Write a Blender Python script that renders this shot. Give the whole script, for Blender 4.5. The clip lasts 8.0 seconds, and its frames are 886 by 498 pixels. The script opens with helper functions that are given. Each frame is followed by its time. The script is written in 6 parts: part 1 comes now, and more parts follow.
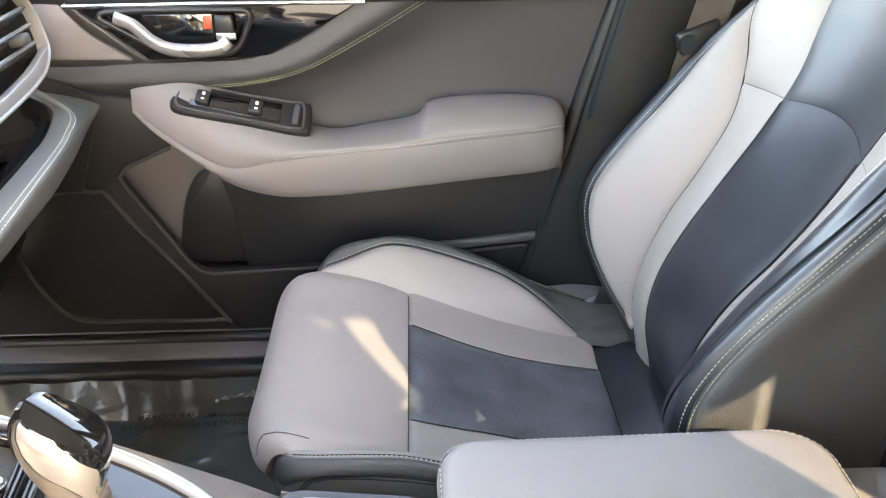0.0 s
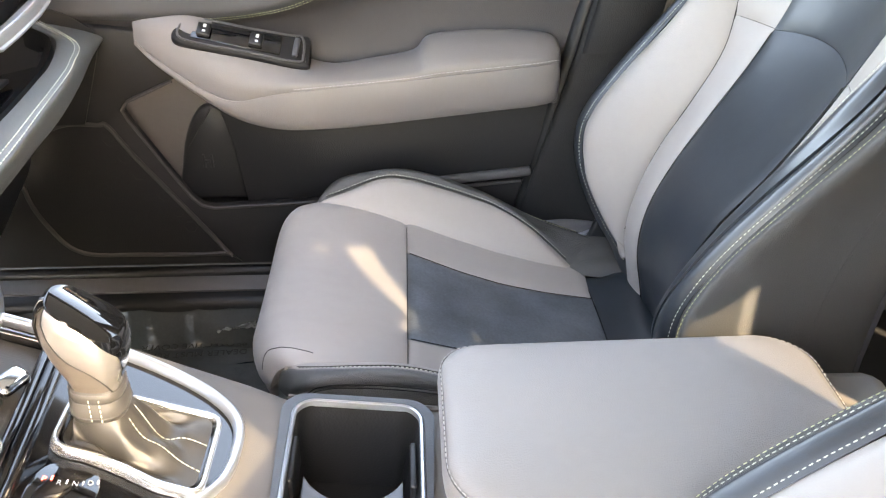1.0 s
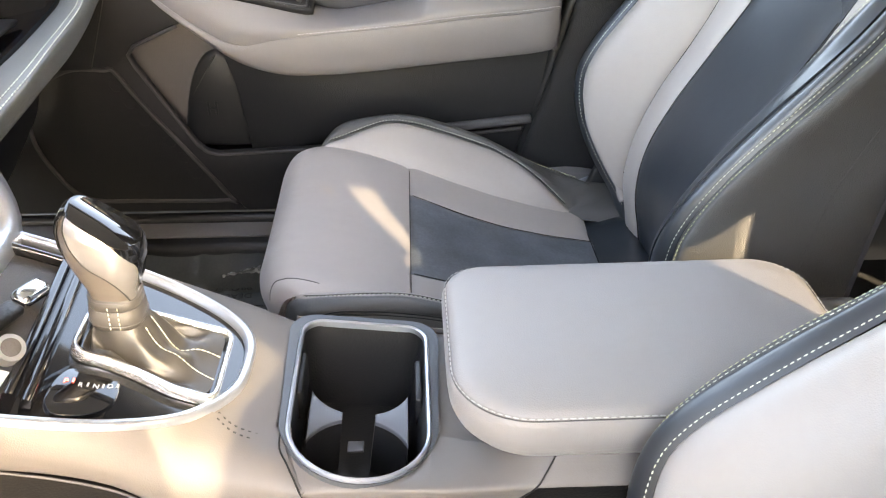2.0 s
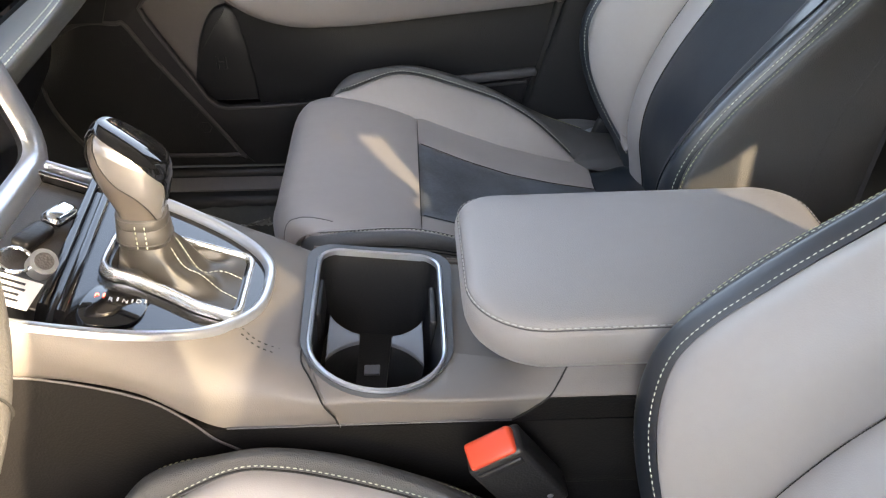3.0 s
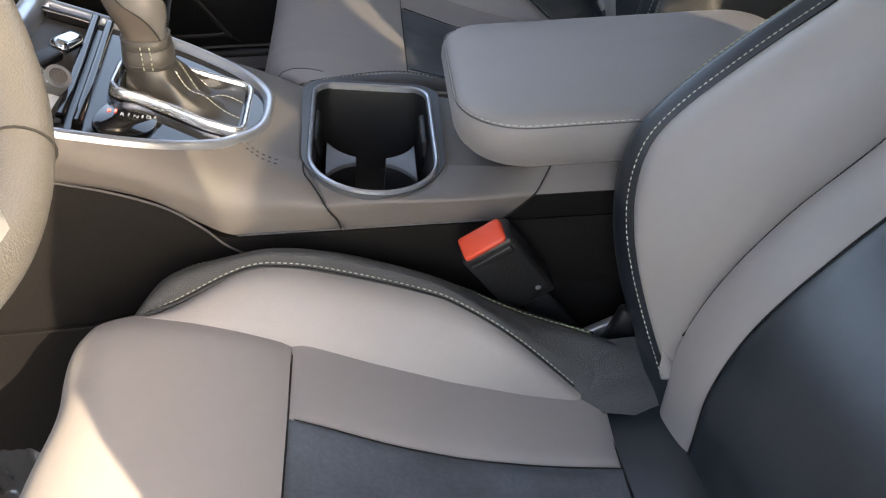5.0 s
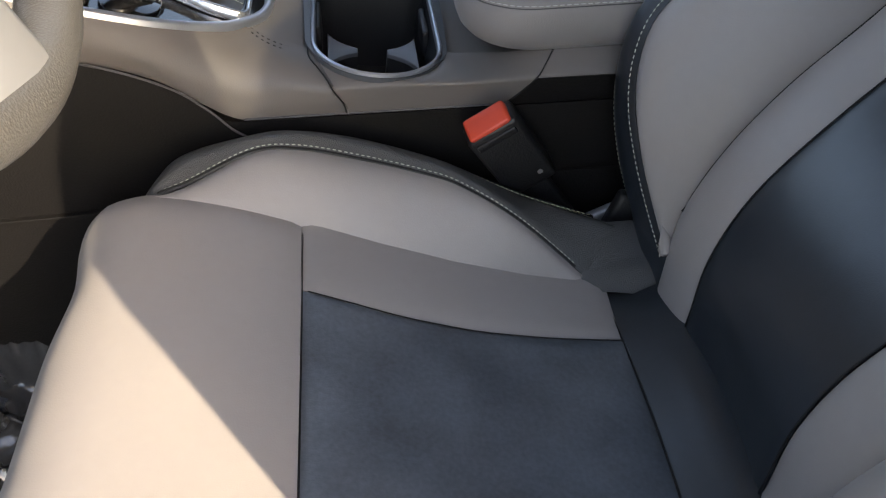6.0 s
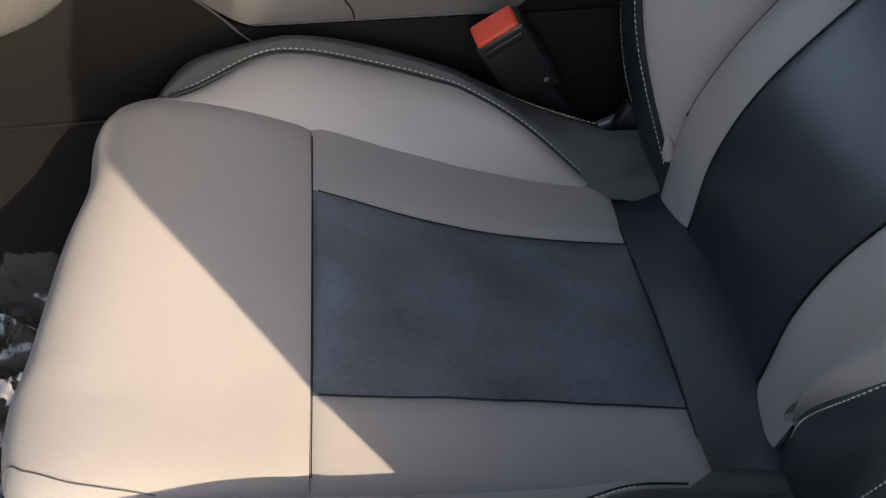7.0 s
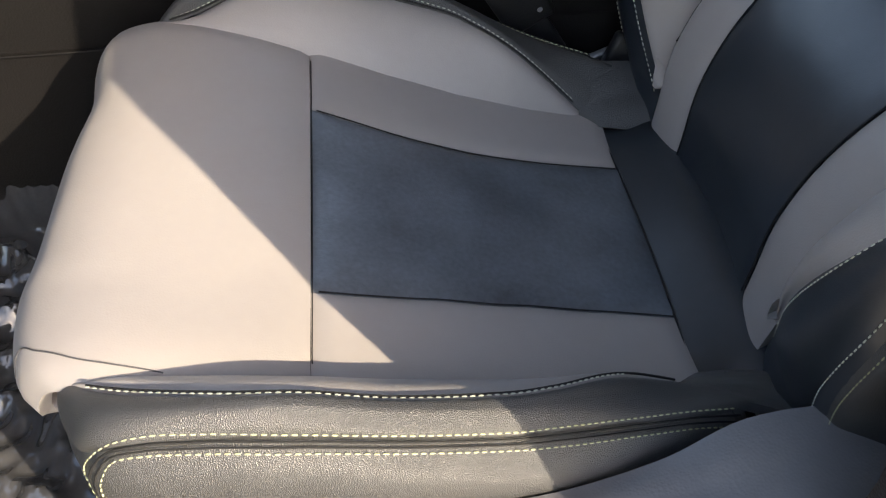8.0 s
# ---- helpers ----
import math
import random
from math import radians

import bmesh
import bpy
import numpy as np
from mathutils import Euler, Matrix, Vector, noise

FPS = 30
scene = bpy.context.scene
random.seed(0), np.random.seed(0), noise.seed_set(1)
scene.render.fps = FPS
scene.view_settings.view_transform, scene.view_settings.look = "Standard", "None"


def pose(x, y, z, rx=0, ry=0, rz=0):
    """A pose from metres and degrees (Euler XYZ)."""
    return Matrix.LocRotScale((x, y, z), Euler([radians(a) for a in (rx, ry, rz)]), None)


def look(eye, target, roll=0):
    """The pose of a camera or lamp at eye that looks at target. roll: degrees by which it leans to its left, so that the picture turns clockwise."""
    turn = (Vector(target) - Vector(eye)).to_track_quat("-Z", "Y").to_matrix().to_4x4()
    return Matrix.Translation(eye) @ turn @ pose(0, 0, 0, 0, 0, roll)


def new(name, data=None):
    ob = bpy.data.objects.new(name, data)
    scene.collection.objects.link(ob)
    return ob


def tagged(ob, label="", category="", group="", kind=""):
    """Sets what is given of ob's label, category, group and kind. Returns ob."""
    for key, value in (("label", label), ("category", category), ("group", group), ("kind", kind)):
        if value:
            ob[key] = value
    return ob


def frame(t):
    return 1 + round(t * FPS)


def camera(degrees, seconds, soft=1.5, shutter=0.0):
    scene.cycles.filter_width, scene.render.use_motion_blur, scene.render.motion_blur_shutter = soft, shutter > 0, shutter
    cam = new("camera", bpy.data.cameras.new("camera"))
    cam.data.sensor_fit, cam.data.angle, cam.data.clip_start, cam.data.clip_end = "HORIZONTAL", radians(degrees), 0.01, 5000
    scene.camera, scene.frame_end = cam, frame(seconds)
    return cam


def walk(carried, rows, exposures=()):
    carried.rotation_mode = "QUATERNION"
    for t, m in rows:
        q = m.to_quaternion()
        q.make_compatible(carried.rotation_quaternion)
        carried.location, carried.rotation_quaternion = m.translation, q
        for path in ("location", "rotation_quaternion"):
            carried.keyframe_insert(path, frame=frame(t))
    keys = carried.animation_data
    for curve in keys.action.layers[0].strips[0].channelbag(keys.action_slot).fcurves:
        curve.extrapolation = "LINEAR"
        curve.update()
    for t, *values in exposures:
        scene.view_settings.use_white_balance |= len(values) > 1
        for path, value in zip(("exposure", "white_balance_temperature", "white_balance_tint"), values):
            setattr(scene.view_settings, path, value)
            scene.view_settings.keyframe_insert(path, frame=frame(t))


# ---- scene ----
cam = camera(55.0, 8.0, soft=1.2)
PATH = [
    (0, (0.004, -0.089, 0.939), (0.056, 1.673, -0.004), -0.6),
    (0.5, (0.002, -0.111, 0.927), (0.064, 1.63, -0.054), -0.4),
    (1, (-0.005, -0.134, 0.916), (0.064, 1.585, -0.104), -0.1),
    (1.5, (-0.008, -0.155, 0.904), (0.065, 1.543, -0.149), 0.2),
    (3, (-0.026, -0.219, 0.865), (0.048, 1.444, -0.244), -0.0),
    (3.5, (-0.031, -0.243, 0.854), (0.043, 1.391, -0.297), -0.2),
    (4, (-0.028, -0.266, 0.845), (0.046, 1.343, -0.34), -0.4),
    (4.5, (-0.029, -0.289, 0.833), (0.048, 1.298, -0.382), -1.2),
    (6, (-0.071, -0.36, 0.782), (0.092, 1.125, -0.548), -0.1),
    (6.5, (-0.074, -0.375, 0.774), (0.076, 1.055, -0.615), -0.1),
    (7, (-0.079, -0.397, 0.76), (0.071, 1.018, -0.646), -0.1),
    (7.5, (-0.082, -0.42, 0.748), (0.07, 0.963, -0.689), 0.0),
    (8, (-0.085, -0.445, 0.736), (0.075, 0.944, -0.694), 0.3),
]
walk(cam, [(t, look(eye, target, roll)) for t, eye, target, roll in PATH],
     exposures=[(0.0, 4.58, 9700, 16), (1.5, 4.58, 9900, 16), (3.0, 3.80, 9400, 16), (3.5, 3.40, 9400, 16), (4.5, 3.18, 9100, 16), (6.0, 2.34, 8200, 14), (6.5, 2.10, 8100, 14), (7.0, 2.10, 8100, 14), (7.5, 2.20, 8000, 14), (8.0, 2.30, 7900, 14)])

# ---- light ----
# The sun stands behind and to the driver's side, above the open driver's door.
SUN_TRAVEL = Vector((-0.629, 0.777, -0.583)).normalized()
world = bpy.data.worlds.new("sky")
scene.world = world
world.use_nodes = True
wn = world.node_tree
sky = wn.nodes.new("ShaderNodeTexSky")
sky.sky_type = "NISHITA"
sky.sun_disc = False
sky.sun_elevation = math.asin(-SUN_TRAVEL.z)
sky.sun_rotation = math.atan2(-SUN_TRAVEL.x, -SUN_TRAVEL.y)
wn.links.new(sky.outputs[0], wn.nodes["Background"].inputs[0])
wn.nodes["Background"].inputs[1].default_value = 0.15
sun_data = bpy.data.lights.new("sun", "SUN")
sun_data.energy, sun_data.angle, sun_data.color = 1.78, radians(0.5), (1.0, 0.958, 0.835)
sun = new("sun", sun_data)
sun.matrix_world = look((0, 0, 3), Vector((0, 0, 3)) + SUN_TRAVEL)


# ---- materials ----
def material(name, color, rough=0.5, metal=0.0, spread=0.12, scale=6.0, grain=0.0, grain_scale=700.0, coat=0.0,
             spec=0.5, cells=True, sheen=0.0, soft_scale=0.0):
    """A principled surface: base colour varied at a large and a fine scale, with a fine relief."""
    m = bpy.data.materials.new(name)
    m.use_nodes = True
    nt = m.node_tree
    b = nt.nodes["Principled BSDF"]
    co = nt.nodes.new("ShaderNodeTexCoord")
    big = nt.nodes.new("ShaderNodeTexNoise")
    big.inputs["Scale"].default_value, big.inputs["Detail"].default_value = scale, 4.0
    fine = nt.nodes.new("ShaderNodeTexNoise")
    fine.inputs["Scale"].default_value, fine.inputs["Detail"].default_value = scale * 22, 3.0
    nt.links.new(co.outputs["Object"], big.inputs["Vector"])
    nt.links.new(co.outputs["Object"], fine.inputs["Vector"])
    mix = nt.nodes.new("ShaderNodeMath")
    mix.operation = "MULTIPLY_ADD"
    nt.links.new(fine.outputs[0], mix.inputs[0])
    mix.inputs[1].default_value = 0.35
    nt.links.new(big.outputs[0], mix.inputs[2])
    ramp = nt.nodes.new("ShaderNodeValToRGB")
    lo, hi = ramp.color_ramp.elements
    lo.position, hi.position = 0.35, 1.0
    lo.color = (*[c * (1 - spread) for c in color], 1)
    hi.color = (*[min(1.0, c * (1 + spread)) for c in color], 1)
    nt.links.new(mix.outputs[0], ramp.inputs[0])
    nt.links.new(ramp.outputs[0], b.inputs["Base Color"])
    rr = nt.nodes.new("ShaderNodeMapRange")
    rr.inputs[3].default_value, rr.inputs[4].default_value = max(0.02, rough * 0.86), min(1.0, rough * 1.14)
    nt.links.new(big.outputs[0], rr.inputs[0])
    nt.links.new(rr.outputs[0], b.inputs["Roughness"])
    b.inputs["Metallic"].default_value = metal
    b.inputs["Specular IOR Level"].default_value = spec
    b.inputs["Coat Weight"].default_value = coat
    b.inputs["Sheen Weight"].default_value, b.inputs["Sheen Roughness"].default_value = sheen, 0.45
    b.inputs["Coat Roughness"].default_value = 0.04
    last = None
    if grain:
        tex = nt.nodes.new("ShaderNodeTexVoronoi" if cells else "ShaderNodeTexNoise")
        tex.inputs["Scale"].default_value = grain_scale
        nt.links.new(co.outputs["Object"], tex.inputs["Vector"])
        bump = nt.nodes.new("ShaderNodeBump")
        bump.inputs["Strength"].default_value, bump.inputs["Distance"].default_value = grain, 0.0006
        nt.links.new(tex.outputs[0], bump.inputs["Height"])
        last = bump
    if soft_scale:
        wav = nt.nodes.new("ShaderNodeTexNoise")
        wav.inputs["Scale"].default_value, wav.inputs["Detail"].default_value = soft_scale, 2.0
        nt.links.new(co.outputs["Object"], wav.inputs["Vector"])
        bump = nt.nodes.new("ShaderNodeBump")
        bump.inputs["Strength"].default_value, bump.inputs["Distance"].default_value = 0.45, 0.006
        nt.links.new(wav.outputs[0], bump.inputs["Height"])
        if last:
            nt.links.new(last.outputs[0], bump.inputs["Normal"])
        last = bump
    if last:
        nt.links.new(last.outputs[0], b.inputs["Normal"])
    return m


LIGHT = material("light_leather", (0.360, 0.329, 0.310), 0.42, sheen=0.10, grain=0.13, grain_scale=900, spread=0.05, soft_scale=14)
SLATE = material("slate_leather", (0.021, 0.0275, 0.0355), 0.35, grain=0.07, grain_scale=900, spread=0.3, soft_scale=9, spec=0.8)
SHIELD = material("shield_plastic", (0.190, 0.185, 0.193), 0.45, grain=0.3, grain_scale=520, spread=0.1)
TRIM = material("charcoal_leather", (0.060, 0.060, 0.059), 0.38, grain=0.8, grain_scale=1500, spread=0.12, spec=1.0)
CONSOLE = material("console_vinyl", (0.160, 0.143, 0.131), 0.48, sheen=0.1, grain=0.14, grain_scale=900, spread=0.06)
LID = material("armrest_vinyl", (0.280, 0.262, 0.256), 0.42, spec=0.5, sheen=0.15, grain=0.3, grain_scale=900, spread=0.05, soft_scale=10)
DOOR_SOFT = material("door_vinyl", (0.054, 0.051, 0.054), 0.5, grain=0.3, grain_scale=700, spread=0.08, spec=0.25)
ROLL = material("door_roll_leather", (0.050, 0.050, 0.053), 0.42, grain=0.2, grain_scale=900, spread=0.08, spec=0.3)
DOOR_DARK = material("door_plastic", (0.020, 0.0197, 0.0208), 0.5, grain=0.4, grain_scale=600, spread=0.12, spec=0.22)
BLACK = material("black_plastic", (0.014, 0.014, 0.015), 0.42, grain=0.3, grain_scale=500, spread=0.15)
GREY = material("grey_plastic", (0.085, 0.082, 0.085), 0.5, grain=0.5, grain_scale=520, spread=0.1)
PIANO = material("gloss_black", (0.006, 0.0065, 0.008), 0.05, spread=0.1, spec=0.9)
CHROME = material("chrome", (0.77, 0.79, 0.81), 0.12, metal=1.0, spread=0.02)
BRIGHT = material("bright_silver", (0.74, 0.77, 0.80), 0.22, metal=0.85, spread=0.03)
SATIN = material("satin_silver", (0.55, 0.59, 0.65), 0.30, metal=0.8, spread=0.03)
STITCH = material("pale_thread", (0.60, 0.62, 0.52), 0.7, spread=0.1, scale=60)
ARM = material("door_armrest_leather", (0.186, 0.170, 0.168), 0.42, grain=0.25, grain_scale=900, spread=0.05, soft_scale=12)
DASH_LEATHER = material("dash_leather", (0.14, 0.147, 0.143), 0.40, grain=0.5, grain_scale=700, spread=0.08)
# slate leather again: smudges, plus sky sheen lightened into the base colour
LIT_SLATE = material("smudged_lit_slate", (0.104, 0.120, 0.140), 0.34, grain=0.2, grain_scale=800, spread=0.7, scale=13, soft_scale=16, spec=1.0)
POCKET = material("pocket_vinyl", (0.125, 0.112, 0.106), 0.5, grain=0.4, grain_scale=600, spread=0.08)
SLAT = material("vent_slat", (0.13, 0.14, 0.15), 0.25, spread=0.05, spec=0.8)
DRIVER_FILM = material("crinkled_film", (0.05, 0.05, 0.052), 0.06, coat=1.0, spread=0.25, scale=12)
CUP_GREY = material("cup_liner_grey", (0.12, 0.13, 0.145), 0.35, spread=0.08)
VENT_SILVER = material("vent_silver", (0.46, 0.465, 0.47), 0.38, metal=0.55, spread=0.03)
TRAY = material("tray_rubber", (0.065, 0.060, 0.057), 0.55, grain=0.4, grain_scale=700, spread=0.1)
KNOB_SILVER = material("knob_silver", (0.33, 0.315, 0.305), 0.28, metal=0.6, spread=0.03)
# the pale thread again, the warm sun's lime cast put into its colour
LIME = material("lime_thread", (0.52, 0.54, 0.33), 0.7, spread=0.1, scale=60)
DARK_THREAD = material("dark_thread", (0.05, 0.047, 0.045), 0.8, spread=0.1, scale=60)
SEAM = material("seam_thread", (0.012, 0.012, 0.012), 0.8, spread=0.1, scale=60)
LOWER = material("console_lower_plastic", (0.010, 0.0092, 0.0091), 0.5, grain=0.3, grain_scale=520, spread=0.15, spec=0.2)
SURROUND = material("cup_surround_plastic", (0.075, 0.082, 0.092), 0.4, grain=0.25, grain_scale=600, spread=0.1)
PALE_GREY = material("grey_thread", (0.50, 0.49, 0.475), 0.7, spread=0.1, scale=60)
RED = material("red_plastic", (0.75, 0.075, 0.035), 0.4, spread=0.05)
CARPET = material("carpet", (0.012, 0.012, 0.012), 0.95, grain=1.0, grain_scale=900, spread=0.3, scale=25, cells=False)
WHITE = material("white_paint", (0.75, 0.75, 0.74), 0.5, spread=0.04, scale=40)
HEADLINER = material("headliner", (0.55, 0.54, 0.52), 0.9, grain=0.5, grain_scale=500, spread=0.05, cells=False)
BODY = material("body_paint", (0.10, 0.10, 0.105), 0.3, coat=0.6, spread=0.05)
WEB = material("belt_webbing", (0.10, 0.078, 0.06), 0.7, grain=0.7, grain_scale=800, spread=0.1)
FILM = material("plastic_film", (0.100, 0.110, 0.114), 0.14, coat=0.6, spread=0.25, scale=12, soft_scale=26)
# unseen ground, made pale to throw warm sunlight up into the car
GROUND_BOUNCE = material("bounce_ground", (0.30, 0.285, 0.26), 0.9, grain=0.8, grain_scale=90, spread=0.2, scale=2.0, cells=False)
TINT = bpy.data.materials.new("tinted_glass")
TINT.use_nodes = True
tn = TINT.node_tree
clear, gloss, blend = (tn.nodes.new(k) for k in ("ShaderNodeBsdfTransparent", "ShaderNodeBsdfGlossy", "ShaderNodeMixShader"))
clear.inputs[0].default_value = (0.46, 0.465, 0.46, 1)
gloss.inputs["Roughness"].default_value = 0.02
blend.inputs[0].default_value = 0.06
tn.links.new(clear.outputs[0], blend.inputs[1])
tn.links.new(gloss.outputs[0], blend.inputs[2])
tn.links.new(blend.outputs[0], tn.nodes["Material Output"].inputs[0])
GLOW = bpy.data.materials.new("red_indicator")
GLOW.use_nodes = True
eb = GLOW.node_tree.nodes["Principled BSDF"]
eb.inputs["Base Color"].default_value = (0.8, 0.05, 0.04, 1)
eb.inputs["Emission Color"].default_value, eb.inputs["Emission Strength"].default_value = (1.0, 0.12, 0.10, 1), 0.8


# ---- building tools ----
def thing(name, label, category, group="", kind="", at=(0, 0, 0)):
    ob = new(name)
    ob.empty_display_size = 0.02
    ob.location = at
    return tagged(ob, label, category, group, kind)


def put(name, bm, mat, parent=None, label="", smooth=True, at=None):
    """Links a bmesh as one mesh object, under a thing or a part."""
    bmesh.ops.recalc_face_normals(bm, faces=bm.faces)
    me = bpy.data.meshes.new(name)
    bm.to_mesh(me)
    bm.free()
    me.materials.append(mat)
    if smooth:
        me.polygons.foreach_set("use_smooth", [True] * len(me.polygons))
        me.set_sharp_from_angle(angle=radians(50))
    ob = new(name, me)
    if parent:
        ob.parent = parent
    if at is not None:
        ob.location = at
    if label:
        ob["label"] = label
    return ob


def spline(points, n, closed=False):
    """n points evenly spaced in parameter on a Catmull-Rom curve through the points."""
    p = [Vector(q) for q in points]
    k = len(p)
    out = []
    for i in range(n):
        s = i / n * k if closed else i / (n - 1) * (k - 1)
        j = min(int(s), k - 1 if closed else k - 2)
        u = s - j
        if closed:
            a, b, c, d = p[(j - 1) % k], p[j % k], p[(j + 1) % k], p[(j + 2) % k]
        else:
            b, c = p[j], p[j + 1]
            a = p[j - 1] if j else b * 2 - c
            d = p[j + 2] if j + 2 < k else c * 2 - b
        out.append(0.5 * (2 * b + (c - a) * u + (2 * a - 5 * b + 4 * c - d) * u * u + (3 * b - a - 3 * c + d) * u ** 3))
    return out


def arclen(points, n, closed=False):
    """n points evenly spaced by length along a polyline."""
    q = points + [points[0]] if closed else points
    cum = [0.0]
    for a, b in zip(q, q[1:]):
        cum.append(cum[-1] + (b - a).length)
    out, j = [], 0
    for i in range(n):
        d = cum[-1] * i / (n if closed else n - 1)
        while j < len(q) - 2 and cum[j + 1] < d:
            j += 1
        w = (d - cum[j]) / max(1e-9, cum[j + 1] - cum[j])
        out.append(q[j].lerp(q[j + 1], min(1, w)))
    return out


def loft_points(rails, nu, nv):
    """A grid of points over rails: nu along each rail, nv across the rails."""
    lines = [spline(r, nu) for r in rails]
    cols = [spline([l[i] for l in lines], nv) for i in range(nu)]
    return cols


def grid_normals(g):
    nu, nv = len(g), len(g[0])
    out = []
    for i in range(nu):
        row = []
        for j in range(nv):
            a = g[min(i + 1, nu - 1)][j] - g[max(i - 1, 0)][j]
            b = g[i][min(j + 1, nv - 1)] - g[i][max(j - 1, 0)]
            c = a.cross(b)
            row.append(c.normalized() if c.length > 1e-12 else Vector((0, 0, 1)))
        out.append(row)
    return out


def pillow(g, out_dir, depth=0.003, reach=0.008, puff=0.0, edges="lrtb"):
    """Sinks the rim of a panel towards its seams and puffs its middle, along the normals on the side of out_dir."""
    nu, nv = len(g), len(g[0])
    nor = grid_normals(g)
    mid = nor[nu // 2][nv // 2]
    sign = 1 if mid.dot(Vector(out_dir)) > 0 else -1
    res = []
    for i in range(nu):
        row = []
        for j in range(nv):
            ds = []
            if "l" in edges: ds.append((g[i][j] - g[i][0]).length)
            if "r" in edges: ds.append((g[i][j] - g[i][-1]).length)
            if "t" in edges: ds.append((g[i][j] - g[0][j]).length)
            if "b" in edges: ds.append((g[i][j] - g[-1][j]).length)
            d = min(ds) if ds else 1
            off = -depth * math.exp(-(d / reach) ** 1.4)
            off += puff * math.sin(math.pi * i / (nu - 1)) * math.sin(math.pi * j / (nv - 1))
            row.append(g[i][j] + nor[i][j] * sign * off)
        res.append(row)
    return res


def grid_bm(g, bm=None, close_v=False):
    bm = bm or bmesh.new()
    nu, nv = len(g), len(g[0])
    vs = [[bm.verts.new(p) for p in row] for row in g]
    for i in range(nu - 1):
        for j in range(nv if close_v else nv - 1):
            try:
                bm.faces.new((vs[i][j], vs[i + 1][j], vs[i + 1][(j + 1) % nv], vs[i][(j + 1) % nv]))
            except ValueError:
                pass
    return bm


def shell(g, out_dir, t, dead=None):
    """A sheet t thick over a grid of points, its face on the side of out_dir; dead leaves out cells by their middle."""
    nu, nv = len(g), len(g[0])
    nor = grid_normals(g)
    sign = 1 if nor[nu // 2][nv // 2].dot(Vector(out_dir)) > 0 else -1
    bm = bmesh.new()
    top = [[bm.verts.new(p) for p in row] for row in g]
    bot = [[bm.verts.new(p - nor[i][j] * sign * t) for j, p in enumerate(row)] for i, row in enumerate(g)]
    for i in range(nu - 1):
        for j in range(nv - 1):
            if dead and dead((g[i][j] + g[i + 1][j + 1]) / 2):
                continue
            bm.faces.new((top[i][j], top[i + 1][j], top[i + 1][j + 1], top[i][j + 1]))
            bm.faces.new((bot[i][j], bot[i][j + 1], bot[i + 1][j + 1], bot[i + 1][j]))
    for line in ([(i, 0) for i in range(nu)], [(i, nv - 1) for i in range(nu)], [(0, j) for j in range(nv)], [(nu - 1, j) for j in range(nv)]):
        for (a, b), (c, d) in zip(line, line[1:]):
            if dead and dead((g[a][b] + g[c][d]) / 2):
                continue
            bm.faces.new((top[a][b], top[c][d], bot[c][d], bot[a][b]))
    bmesh.ops.delete(bm, geom=[v for v in bm.verts if not v.link_faces], context="VERTS")
    return bm


def sweep(points, section, up=(0, 0, 1), closed=False, bm=None, scale=None, caps=True):
    """Sweeps a closed 2D section (side, up) along points."""
    bm = bm or bmesh.new()
    n = len(points)
    up = Vector(up)
    rings = []
    for i in range(n):
        a = points[(i - 1) % n] if closed or i else points[0]
        b = points[(i + 1) % n] if closed or i < n - 1 else points[-1]
        t = (b - a).normalized()
        side = t.cross(up).normalized()
        u = side.cross(t)
        k = scale[i] if scale else 1.0
        rings.append([bm.verts.new(points[i] + (side * x + u * y) * k) for x, y in section])
    m = len(section)
    for i in range(n if closed else n - 1):
        r, s = rings[i], rings[(i + 1) % n]
        for j in range(m):
            bm.faces.new((r[j], r[(j + 1) % m], s[(j + 1) % m], s[j]))
    if not closed and caps:
        bm.faces.new(rings[0][::-1])
        bm.faces.new(rings[-1])
    return bm


def circle(r, n=8, ry=None):
    ry = ry or r
    return [(r * math.cos(2 * math.pi * i / n), ry * math.sin(2 * math.pi * i / n)) for i in range(n)]


def rbox(size, at=(0, 0, 0), r=0.004, m=None, seg=2, bm=None, taper=None):
    """A box with rounded edges; taper scales its top face."""
    bm = bm or bmesh.new()
    got = bmesh.ops.create_cube(bm, size=1.0)["verts"]
    for v in got:
        v.co.x *= size[0]; v.co.y *= size[1]; v.co.z *= size[2]
        if taper and v.co.z > 0:
            v.co.x *= taper[0]; v.co.y *= taper[1]
    edges = list({e for v in got for e in v.link_edges})
    if r:
        res = bmesh.ops.bevel(bm, geom=edges, offset=r, segments=seg, affect="EDGES", profile=0.5)
        got = list({v for f in res["faces"] for v in f.verts} | {v for v in got if v.is_valid})
    mat = Matrix.Translation(at) @ (m or Matrix())
    bmesh.ops.transform(bm, matrix=mat, verts=got)
    return bm


def slab(outline, t, frame_m, r=0.0, bm=None, seg=2):
    """A plate: a 2D outline in the plane of frame_m, t thick along -z of that frame, with rounded upper edges."""
    bm = bm or bmesh.new()
    top = [bm.verts.new(frame_m @ Vector((x, y, 0))) for x, y in outline]
    bot = [bm.verts.new(frame_m @ Vector((x, y, -t))) for x, y in outline]
    n = len(outline)
    f = bm.faces.new(top)
    bm.faces.new(bot[::-1])
    for i in range(n):
        bm.faces.new((top[i], bot[i], bot[(i + 1) % n], top[(i + 1) % n]))
    bmesh.ops.recalc_face_normals(bm, faces=bm.faces)
    if r:
        bmesh.ops.bevel(bm, geom=list(f.edges), offset=r, segments=seg, affect="EDGES", profile=0.5)
    return bm


